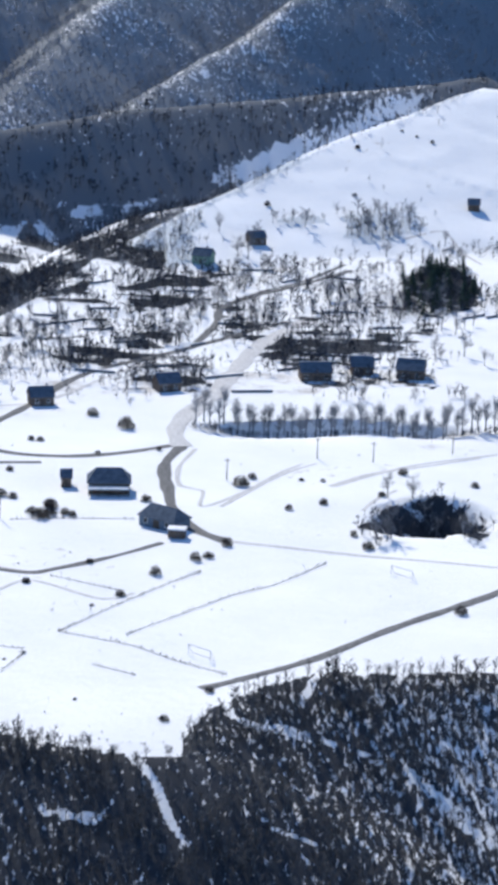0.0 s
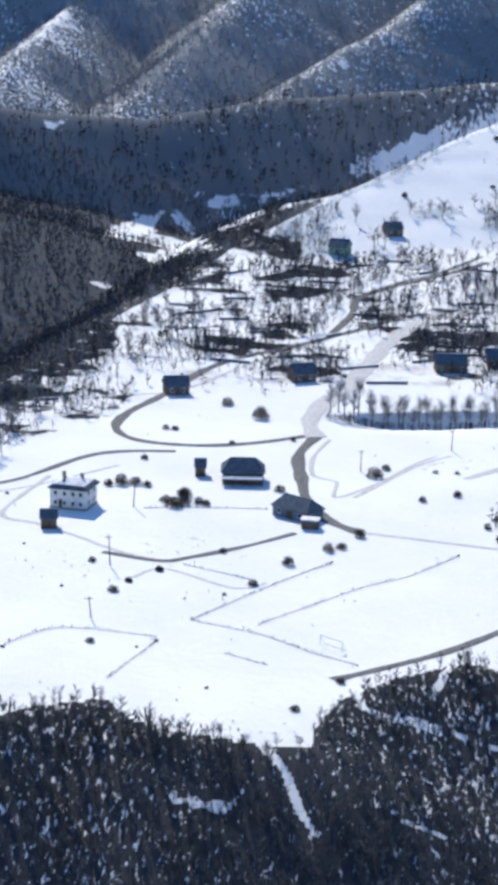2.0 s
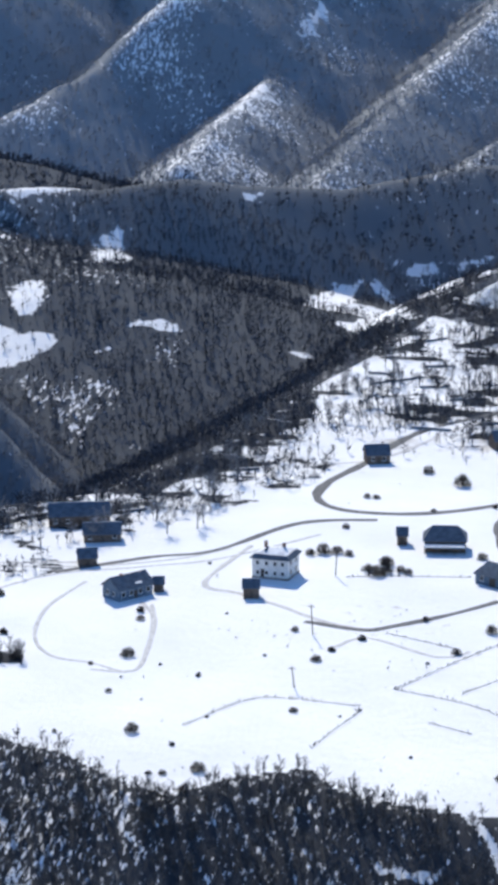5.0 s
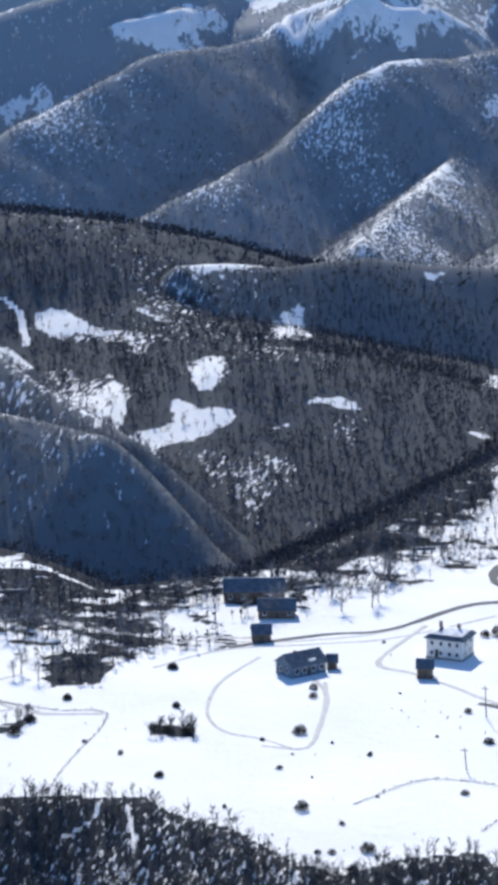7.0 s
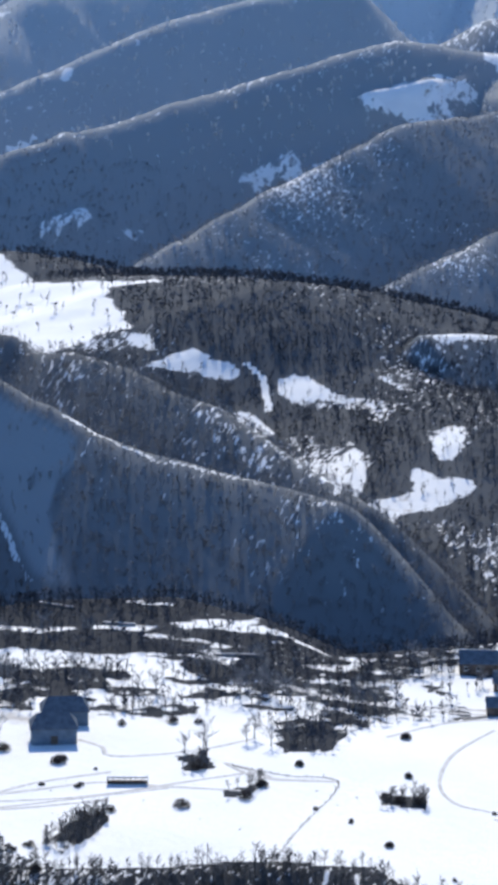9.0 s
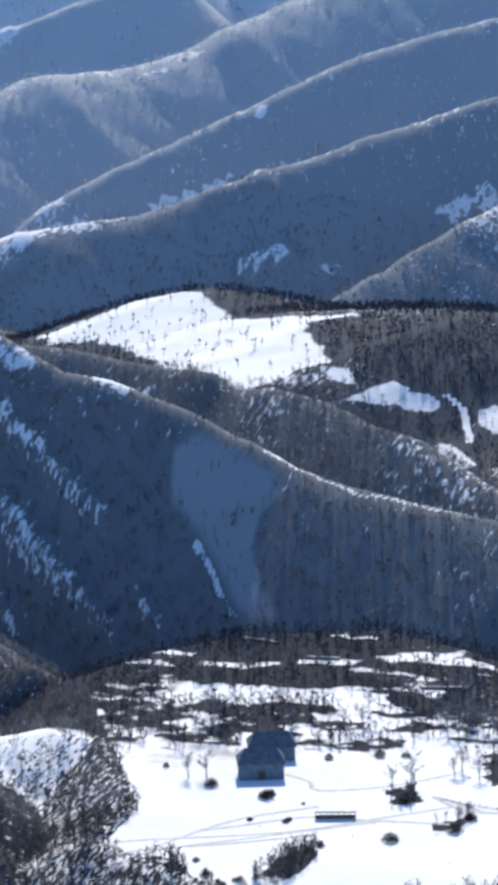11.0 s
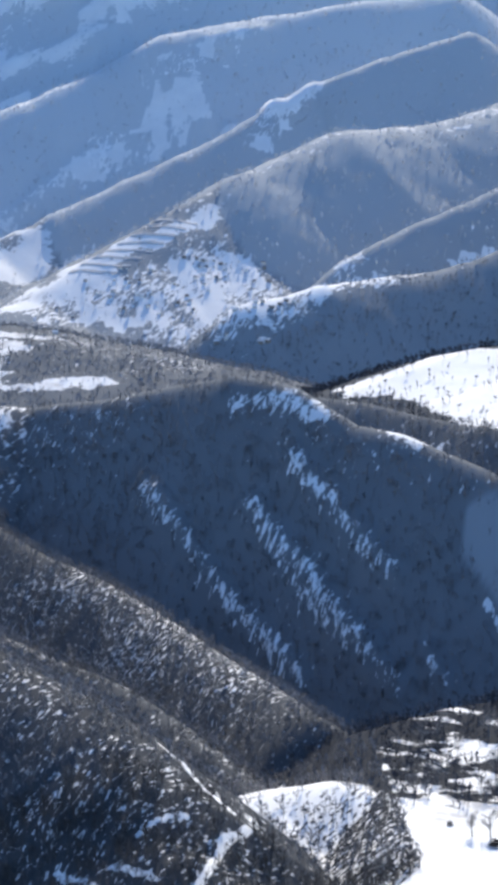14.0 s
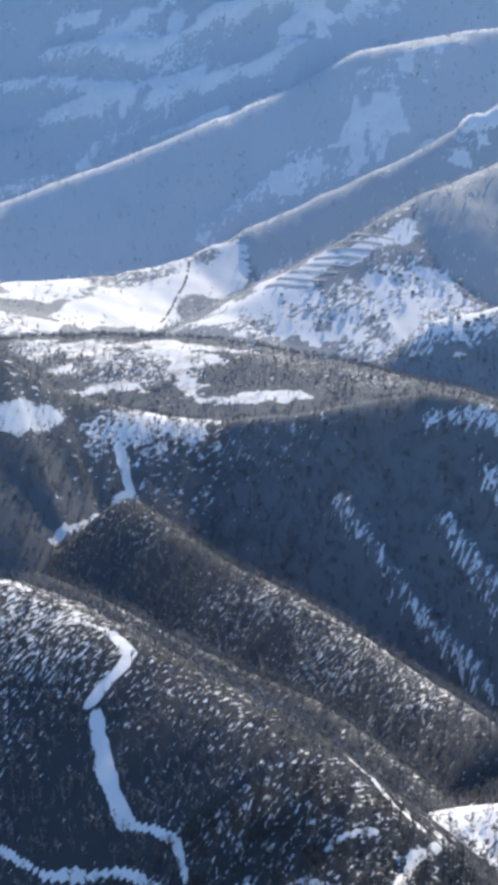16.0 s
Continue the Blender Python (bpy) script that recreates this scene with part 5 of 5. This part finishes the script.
def make_long_shed():
    e = put("cattle_shed", -17.9, 593.1, -38, "long shed with a blue-grey metal roof turned towards the road", "shed")
    part("wall", block(bmesh.new(), -5.6, 5.6, -3.3, 3.3, -1, 2.6), WALLS["blue"], e)
    part("roof", roof_shape(11.2, 6.6, 2.6, 2.6, 0.4, 1.8), ROOFS["dark"], e, "blue-grey metal hipped roof")
    part("door", block(bmesh.new(), -1, 1, -3.38, -3.304, 0, 2.2), WOOD_POST, e)
    window(e, -3.4, 1.0, -3.3)
    window(e, 3.4, 1.0, -3.3)
    a = put("annex", -14.4, 583.2, -8, "small flat-roofed annex with snow on its roof", "shed")
    part("wall", block(bmesh.new(), -2.1, 2.1, -1.5, 1.5, -0.8, 2.0), WALLS["wood"], a)
    part("roof", block(bmesh.new(), -2.3, 2.3, -1.7, 1.7, 2.002, 2.2), ROOFS["dark"], a)
    part("roof_snow", block(bmesh.new(), -2.3, 2.3, -1.7, 1.7, 2.204, 2.5), ROOFS["snow"], a, "snow on the flat roof")


def make_big_house():
    e = put("two_storey_house", -75.2, 595.9, -12, "white two-storey house with a snowy hipped roof and dark eaves", "house")
    part("wall", block(bmesh.new(), -4.8, 4.8, -4.4, 4.4, -1, 5.4), WALLS["plaster"], e)
    part("plinth", block(bmesh.new(), -4.9, 4.9, -4.5, 4.5, -1.1, 0.5), WALLS["stone"], e, "grey stone plinth")
    x, y = 5.5, 5.1
    x2, y2 = 4.3, 3.9
    skirt = [(-x, -y, 5.3), (x, -y, 5.3), (x, y, 5.3), (-x, y, 5.3), (-x2, -y2, 6.3), (x2, -y2, 6.3), (x2, y2, 6.3), (-x2, y2, 6.3)]
    part("eaves", solid((skirt, [(3, 2, 1, 0), (0, 1, 5, 4), (1, 2, 6, 5), (2, 3, 7, 6), (3, 0, 4, 7), (4, 5, 6, 7)])), ROOFS["dark"], e, "dark metal eaves skirt")
    cap = [(-x2, -y2, 6.304), (x2, -y2, 6.304), (x2, y2, 6.304), (-x2, y2, 6.304), (-1.4, -0.6, 7.3), (1.4, -0.6, 7.3), (1.4, 0.6, 7.3), (-1.4, 0.6, 7.3)]
    part("roof", solid((cap, [(3, 2, 1, 0), (0, 1, 5, 4), (1, 2, 6, 5), (2, 3, 7, 6), (3, 0, 4, 7), (4, 5, 6, 7)])), ROOFS["snow"], e, "snow-covered upper roof")
    part("dormer", solid(([(-2.6, -2.4, 6.5), (-1.2, -2.4, 6.5), (-1.2, -0.4, 6.9), (-2.6, -0.4, 6.9), (-1.9, -2.4, 7.5), (-1.9, -0.4, 7.6)],
                          [(0, 1, 4), (1, 2, 5, 4), (2, 3, 5), (3, 0, 4, 5), (3, 2, 1, 0)])), ROOFS["dark"], e)
    for cx, cy in ((1.8, 1.4), (-3.2, 1.8)):
        ch = part("chimney", block(bmesh.new(), cx - 0.35, cx + 0.35, cy - 0.35, cy + 0.35, 6.4, 8.3), WALLS["brick"], e)
        part("cap", block(bmesh.new(), cx - 0.45, cx + 0.45, cy - 0.45, cy + 0.45, 8.302, 8.45), ROOFS["snow"], ch)
    for z in (1.1, 3.6):
        for wx in (-3.3, -0.9, 1.4, 3.4):
            window(e, wx, z, -4.4, 0.7, 1.1)
        for wy in (-2.2, 1.8):
            window(e, wy, z, 4.8, 0.95, 1.4, turn=1)
    part("door", block(bmesh.new(), -2.45, -1.55, -4.48, -4.404, 0.4, 2.5), WOOD_POST, e)


def make_blue_house():
    e = put("blue_house", -109.3, 573.1, 48, "low house with blue-grey walls and a dark gabled roof", "house")
    part("wall", wall_shape(10.5, 6.6, 3.0, 2.4), WALLS["blue"], e)
    part("roof", roof_shape(10.5, 6.6, 3.0, 2.4, 0.4, 0), ROOFS["dark"], e, "dark blue-grey metal roof")
    part("roof_snow", block(bmesh.new(), 0.2, 2.2, -3.1, -2.2, 3.5, 3.9), ROOFS["snow"], e, "patch of snow left on the roof")
    for wx in (-3.8, -1.4, 1.4, 3.8):
        window(e, wx, 1.0, -3.3, 1.0, 1.3)
    window(e, -1.2, 1.0, -5.25, 0.9, 1.2, turn=1)
    window(e, 1.2, 1.0, -5.25, 0.9, 1.2, turn=1)
    part("chimney", block(bmesh.new(), -2.3, -1.7, -0.3, 0.3, 4.6, 5.9), WALLS["brick"], e)
    part("door", block(bmesh.new(), -0.45, 0.45, -3.38, -3.304, 0, 2.0), WOOD_POST, e)


def make_farm_block(x, y, l, d, h, rise, turn, hip):
    e = put("farm_building", x, y, turn, "large blue-grey farm building with a dark hipped roof", "farm building", "farm buildings")
    part("wall", block(bmesh.new(), -l / 2, l / 2, -d / 2, d / 2, -1.2, h), WALLS["blue"], e)
    part("roof", roof_shape(l, d, h, rise, 0.45, hip), ROOFS["dark"], e, "dark sheet-metal hipped roof")
    part("door", block(bmesh.new(), -0.9, 0.9, -d / 2 - 0.08, -d / 2 - 0.004, 0, 2.3), WOOD_POST, e)


def make_feeding_shelter():
    """A long low open shelter for hay: posts, a rail and a flat snowy roof."""
    e = put("feeding_shelter", -193.1, 512.1, 19, "long low open feeding shelter with snow on its flat roof", "shelter")
    part("roof", block(bmesh.new(), -4.8, 4.8, -1.0, 1.0, 1.55, 1.7), WALLS["wood"], e, "weathered board roof")
    part("roof_snow", block(bmesh.new(), -4.75, 4.75, -0.95, 0.95, 1.704, 1.95), ROOFS["snow"], e, "snow lying on the roof")
    for k in range(8):
        for y in (-0.85, 0.85):
            part("post", block(bmesh.new(), -4.7 + 1.33 * k, -4.58 + 1.33 * k, y - 0.06, y + 0.06, -0.5, 1.548), WOOD_POST, e)
    part("trough", block(bmesh.new(), -4.5, 4.5, -0.4, 0.4, -0.2, 0.7), WALLS["wood"], e, "dark wooden hay trough")


make_feeding_shelter()
make_barn()
make_long_shed()
make_big_house()
make_blue_house()
make_farm_block(-222.4, 538.4, 11.0, 8.0, 4.0, 2.9, 25, 2.0)
make_farm_block(-226.0, 554.4, 11.5, 8.0, 3.6, 2.9, 25, 2.0)


# ---- trees, shrubs, fences, poles and goals ----
def tube(bm, pts, radii, sides=5):
    """A bent tapering stem."""
    rings = []
    for k, (p, r) in enumerate(zip(pts, radii)):
        rings.append([bm.verts.new(Vector(p) + Vector((r * math.cos(2 * math.pi * i / sides), r * math.sin(2 * math.pi * i / sides), 0))) for i in range(sides)])
    for a, b in zip(rings[:-1], rings[1:]):
        for i in range(sides):
            bm.faces.new((a[i], a[(i + 1) % sides], b[(i + 1) % sides], b[i]))
    bm.faces.new(rings[-1])
    return bm


def make_tree(seed, high, spread, name="bare_tree", twigs=26, fine=0.011, mat=BARK):
    """A leafless village tree: trunk with limbs, and a crown of fine twigs."""
    g = random.Random(seed)
    e = new(name)
    bm = bmesh.new()
    lean = (g.uniform(-0.05, 0.05), g.uniform(-0.05, 0.05))
    tube(bm, [(0, 0, -0.4), (lean[0] * high * 0.3, lean[1] * high * 0.3, high * 0.35), (lean[0] * high, lean[1] * high, high * 0.85)],
         [0.026 * high, 0.018 * high, 0.005 * high])
    tips = []
    for k in range(11):
        a, h0 = 2.4 * k + g.uniform(-0.4, 0.4), high * g.uniform(0.22, 0.7)
        out = spread * high * g.uniform(0.6, 1.0) * (1.15 - 0.6 * h0 / high)
        p0 = Vector((lean[0] * h0, lean[1] * h0, h0))
        p2 = p0 + Vector((out * math.cos(a), out * math.sin(a), high * g.uniform(0.16, 0.3)))
        p1 = p0.lerp(p2, 0.5) + Vector((0, 0, -0.02 * high))
        tube(bm, [p0, p1, p2], [0.010 * high, 0.007 * high, 0.002 * high], 3)
        tips.append((p0, p1, p2))
    part("trunk", bm, mat, e)
    bm = bmesh.new()
    for p0, p1, p2 in tips:
        for _ in range(twigs):
            s = p0.lerp(p1, g.random()) if g.random() < 0.3 else p1.lerp(p2, g.random())
            d = Vector((g.gauss(0, 1), g.gauss(0, 1), g.uniform(0.1, 1.4))).normalized() * high * g.uniform(0.07, 0.17)
            side = d.cross(Vector((g.gauss(0, 1), g.gauss(0, 1), g.gauss(0, 1)))).normalized() * high * fine
            bm.faces.new([bm.verts.new(p) for p in (s, s + d * 0.5 + side, s + d)])
            bm.faces.new([bm.verts.new(p) for p in (s + d * 0.3, s + d * 0.75 - side * 1.5, s + d * 1.15 - side * 3)])
    part("crown", bm, mat, e, "fine leafless twigs")
    return tagged(e, "leafless grey-brown village tree standing in snow", "tree", "village trees")


grow = random.Random(5)
spots = []
for gx, gy, ra, rb, n in GROVES:
    b = math.atan2(-gx, gy)
    for _ in range(n):
        a, q = grow.uniform(0, 2 * math.pi), math.sqrt(grow.random())
        u, v = ra * q * math.cos(a), rb * q * math.sin(a)
        spots.append((gx + u * math.cos(b) - v * math.sin(b), gy + u * math.sin(b) + v * math.cos(b), grow.uniform(5.5, 9.5)))
kinds = [make_tree(k, 8.0, 0.30 + 0.04 * k) for k in range(5)]


def set_tree(first, kind, x, y, high):
    z = float(land(np.array([x]), np.array([y]))[0][0])
    m = pose(x, y, z, 0, 0, grow.uniform(0, 360)) @ Matrix.Scale(high / 8.0, 4)
    if first:
        kind.matrix_basis = m
        return
    c = copy_thing(kind, m)
    c.scale = m.to_scale()


for i, (x, y, h) in enumerate(spots):
    set_tree(i < len(kinds), kinds[i % len(kinds)], x, y, h)
ROW_TREES = [(-12.6 + 2.2 * k + 0.6 * math.sin(2.9 * k), 702.5 + 1.2 * math.sin(1.7 * k), 10.0 + 1.3 * math.sin(2.1 * k)) for k in range(44)]
row_kinds = [make_tree(40 + k, 8.0, 0.17, "row_tree", 60, 0.005, PALE_BARK) for k in range(3)]
for i, (x, y, h) in enumerate(ROW_TREES):
    set_tree(i < 3, row_kinds[i % 3], x, y, h)


def make_shrub(seed):
    """A round leafless shrub one metre wide."""
    g = random.Random(seed)
    bm = bmesh.new()
    for _ in range(300):
        a, up, full = g.uniform(0, 2 * math.pi), g.uniform(0.0, 1.0), g.random() ** 0.4
        out = 0.46 * math.sqrt(1 - up * up) * full
        mid = Vector((out * math.cos(a), out * math.sin(a), 0.5 * up * full + 0.03))
        way = (mid.normalized() + Vector((g.gauss(0, 0.7), g.gauss(0, 0.7), g.uniform(0, 0.9)))).normalized() * g.uniform(0.06, 0.14)
        side = way.cross(Vector((g.gauss(0, 1), g.gauss(0, 1), g.gauss(0, 1)))).normalized() * 0.022
        bm.faces.new([bm.verts.new(p) for p in (mid - way, mid + side, mid + way, mid - side)])
    me = bpy.data.meshes.new("shrub")
    bm.to_mesh(me)
    bm.free()
    me.materials.append(SHRUB_TWIGS)
    return tagged(new("shrub", me), "low dark leafless shrub in the snow", "shrub", "field shrubs")


bushes = [make_shrub(k) for k in range(4)]
for i, (x, y, w) in enumerate(SHRUBS):
    z = float(land(np.array([x]), np.array([y]))[0][0])
    m = pose(x, y, z - 0.03, 0, 0, grow.uniform(0, 360)) @ Matrix.Diagonal((w, w, w * grow.uniform(0.8, 1.3), 1))
    if i < 4:
        bushes[i].matrix_basis = m
    else:
        c = copy_thing(bushes[i % 4], m)
        c.scale = m.to_scale()


def make_fence(line):
    pts = smooth_line(line, 2.6)
    mid = pts[len(pts) // 2]
    e = put("field_fence", float(mid[0]), float(mid[1]), 0, "low weathered wooden field fence in the snow", "fence", "field fences")
    z0 = e.matrix_world.translation.z
    zs = land(pts[:, 0], pts[:, 1])[0] - z0
    q = [Vector((p[0] - mid[0], p[1] - mid[1], z)) for p, z in zip(pts, zs)]
    post = block(bmesh.new(), -0.05, 0.05, -0.05, 0.05, -0.3, 0.36)
    first = part("post", post, WOOD_POST, e)
    first.location = q[0]
    for p in q[1:]:
        c = new("post", first.data)
        c.parent, c.location = e, p
    for h in (0.13,):
        bm = bmesh.new()
        for a, b in zip(q[:-1], q[1:]):
            vs = [bm.verts.new(k + Vector((0, 0, h + s))) for k, s in ((a, -0.045), (b, -0.045), (b, 0.045), (a, 0.045))]
            bm.faces.new(vs)
        part("rail", bm, WOOD_POST, e)


for line in FENCES:
    make_fence(line)


def make_pole(x, y, high, lean):
    e = put("utility_pole", x, y, 10, "grey wooden utility pole with a crossarm", "pole", "utility poles")
    part("post", tube(bmesh.new(), [(0, 0, -0.5), (lean * high, 0, high)], [0.15, 0.10], 6), WOOD_POST, e)
    arm = part("crossarm", block(bmesh.new(), lean * high - 0.8, lean * high + 0.8, -0.06, 0.06, high - 0.6, high - 0.46), WOOD_POST, e)
    for k in (-0.6, 0.6):
        part("insulator", block(bmesh.new(), lean * high + k - 0.05, lean * high + k + 0.05, -0.05, 0.05, high - 0.458, high - 0.28), FRAME_WHITE, arm)


for row in ( (-60.0, 545.2, 7.5, -0.06), (-60.0, 597.1, 7, 0.05), (-59.9, 507.6, 5.0, -0.12), (-2.7, 639.6, 6, 0), (38.1, 662.8, 6, 0), (22.4, 665.6, 6, 0.01), (61.2, 674.4, 6, 0)):
    make_pole(*row)


def make_goal(x, y, turn):
    e = put("football_goal", x, y, turn, "plain metal football goal on the snowy pitch", "goal", "football goals")
    for s in (-3.2, 3.2):
        part("upright", tube(bmesh.new(), [(s, 0, -0.2), (s, 0, 2.3)], [0.07, 0.07], 6), GOAL_METAL, e)
        part("back_stay", tube(bmesh.new(), [(s, 1.4, -0.2), (s, 0.05, 2.28)], [0.05, 0.05], 5), GOAL_METAL, e)
    part("crossbar", block(bmesh.new(), -3.2, 3.2, -0.06, 0.06, 2.25, 2.37), GOAL_METAL, e)
    part("ground_bar", block(bmesh.new(), -3.2, 3.2, 1.34, 1.46, -0.02, 0.08), GOAL_METAL, e)


make_goal(-6.9, 494.3, -42)
make_goal(39.8, 555.3, -42)


# ---- garden fences ----
STONE = two_tone("dry_stone", (0.18, 0.165, 0.155), (0.33, 0.31, 0.29), 1.4, 0.9, relief=0.04)


def make_garden_fence(x, y, turn, size):
    """A dry-stone fence with snow on its coping, following the ground."""
    e = put("stone_fence", x, y, turn, "low dry-stone garden fence with snow on top", "fence", "garden fences")
    z0 = e.matrix_world.translation.z
    n = max(4, int(size / 2.5))
    c, s = math.cos(radians(turn)), math.sin(radians(turn))
    us = [size * (k / n - 0.5) for k in range(n + 1)]
    zs = [float(land(np.array([x + u * c]), np.array([y + u * s]))[0][0]) - z0 for u in us]
    for name, lo, hi, half, mat in (("stonework", -0.5, 0.7, 0.25, STONE), ("snow_cap", 0.704, 0.88, 0.24, ROOFS["snow"])):
        bm = bmesh.new()
        rings = [[bm.verts.new((u, b, z + h + grow.uniform(-0.06, 0.06) * (h == hi))) for b, h in ((-half, lo), (half, lo), (half, hi), (-half, hi))] for u, z in zip(us, zs)]
        for p, q in zip(rings[:-1], rings[1:]):
            for k in range(4):
                bm.faces.new((p[k], q[k], q[(k + 1) % 4], p[(k + 1) % 4]))
        bm.faces.new(rings[0])
        bm.faces.new(rings[-1][::-1])
        bmesh.ops.recalc_face_normals(bm, faces=bm.faces)
        part(name, bm, mat, e)


VILLAGE = [(-16, 735), (70, 735), (160, 760), (190, 1040), (60, 1010), (-20, 940), (-45, 960), (-90, 800), (-110, 710), (-95, 650), (-130, 640),
           (-195, 600), (-230, 600), (-300, 620), (-295, 670), (-245, 690), (-180, 625), (-130, 668), (-100, 680), (-60, 690)]
made = 0
while made < 34:
    x, y = grow.uniform(-300, 130), grow.uniform(600, 960)
    if not inside(np.array([x]), np.array([y]), VILLAGE)[0] or any(math.hypot(x - h[0], y - h[1]) < 14 for h in HOUSES):
        continue
    made += 1
    make_garden_fence(x, y, grow.choice((28, 36, 44, -12, 8)) + grow.uniform(-6, 6), grow.uniform(6, 15))


# ---- conifers ----
def conifer_shape(seed):
    """A dark fir one metre high, of drooping needle fans."""
    g = np.random.default_rng(seed)
    v, f = [(0.02, 0, -0.1), (-0.01, 0.017, -0.1), (-0.01, -0.017, -0.1), (0, 0, 0.95)], [(0, 1, 3), (1, 2, 3), (2, 0, 3)]
    for k in range(46):
        h = 0.1 + 0.88 * k / 46
        a, out = 2.4 * k + g.uniform(-0.3, 0.3), 0.24 * (1.05 - h) * g.uniform(0.8, 1.15) + 0.015
        w = 0.35 + 0.1 * g.random()
        n = len(v)
        v += [(0, 0, h + 0.05), (out * math.cos(a - w), out * math.sin(a - w), h - 0.05), (out * 1.15 * math.cos(a), out * 1.15 * math.sin(a), h - 0.08),
              (out * math.cos(a + w), out * math.sin(a + w), h - 0.05)]
        f += [(n, n + 1, n + 2), (n, n + 2, n + 3)]
    return np.array(v), np.array(f)


def make_conifers():
    """The dark grove above the village street."""
    xs, ys = [], []
    for poly, n in ((COPSES[-3], 85),):
        p = np.array(poly, float)
        x, y = rng.uniform(p[:, 0].min(), p[:, 0].max(), n), rng.uniform(p[:, 1].min(), p[:, 1].max(), n)
        ok = inside(x, y, p)
        xs.append(x[ok])
        ys.append(y[ok])
    x, y = np.concatenate(xs), np.concatenate(ys)
    plant("conifer_grove", x, y, land(x, y)[0], rng.uniform(4.5, 9.5, len(x)), [conifer_shape(k) for k in range(4)], NEEDLES,
          "dense dark conifer grove beside the village", "conifers", 0.02)


make_conifers()


# ---- thickets ----

def make_thickets():
    """Brush and young trees that fill the gardens and lanes of the village."""
    x, y = sector(24000, 590, 1080, -8, 27)
    z, form = land(x, y)
    band = fbm(x * 0.35 - 0.2 * y, y, 20, 3, 52) + 0.5 * fbm(x, y, 90, 2, 57)
    keep = inside(x, y, VILLAGE) & (rng.uniform(0, 1, len(x)) < np.clip(band * 2.4 + 0.5, 0, 0.92))
    for width, line in ROADS:
        keep &= to_line(x, y, line)[0] > width
    for row in HOUSES:
        keep &= np.hypot(x - row[0], y - row[1] + 4) > 0.62 * row[2]
    x, y = np.append(x[keep], rng.uniform(-14, 84, 300)), np.append(y[keep], rng.uniform(697.5, 700.5, 300))
    z = land(x, y)[0]
    shapes = [bare_tree_shape(10, 2, 0.03, 400 + k) for k in range(5)]
    high = rng.uniform(2.0, 6.0, len(x))
    high[-300:] *= 0.5
    plant("village_thicket", x, y, z, high, shapes, THICKET, "leafless brush and young trees among the village gardens", "thicket", 0.08)


make_thickets()


# ---- small tufts ----
def make_tufts():
    """Dry weed stalks standing out of the snow on the fields."""
    x, y = sector(5200, 440, 700, -7, 24)
    z, form = land(x, y)
    keep = (form == -1) & (rng.uniform(0, 1, len(x)) < 0.02 + 0.45 * np.clip(fbm(x, y, 60, 3, 44) * 2.2 - 0.35, 0, 1))
    x, y = x[keep], y[keep]
    for line in FENCES:
        c = smooth_line(line, 0.9)
        x, y = np.append(x, c[:, 0] + rng.normal(0, 0.2, len(c))), np.append(y, c[:, 1] + rng.normal(0, 0.2, len(c)))
    z = land(x, y)[0]
    shapes = [bare_tree_shape(10, 1, 0.09, 300 + k) for k in range(3)]
    plant("weed_tufts", x, y, z, rng.uniform(0.35, 0.9, len(x)), shapes, SHRUB_TWIGS, "dry weed stalks poking out of the snow", "weeds", 0.2)


make_tufts()


# ---- the far valley ----
for line in TERRACES:
    ribbon("terrace", line, 4.0, PATH_SLUSH, "low bare-earth terrace edge on the far slope", "terrace", 0.6)


def make_far_house(x, y):
    e = put("far_house", x, y, grow.uniform(0, 60), "small pale house in the far valley village", "house", "far valley houses")
    s = grow.uniform(0.35, 0.6)
    part("wall", wall_shape(8 * s, 6 * s, 3.2 * s, 2.0 * s), WALLS[grow.choice(("plaster", "plaster", "stone"))], e)
    part("roof", roof_shape(8 * s, 6 * s, 3.2 * s, 2.0 * s, 0.4, 0, 0.3), ROOFS[grow.choice(("snow", "snow", "slate"))], e, "sloping roof with some snow")


for x, y in FAR_HOUSES:
    make_far_house(x, y)
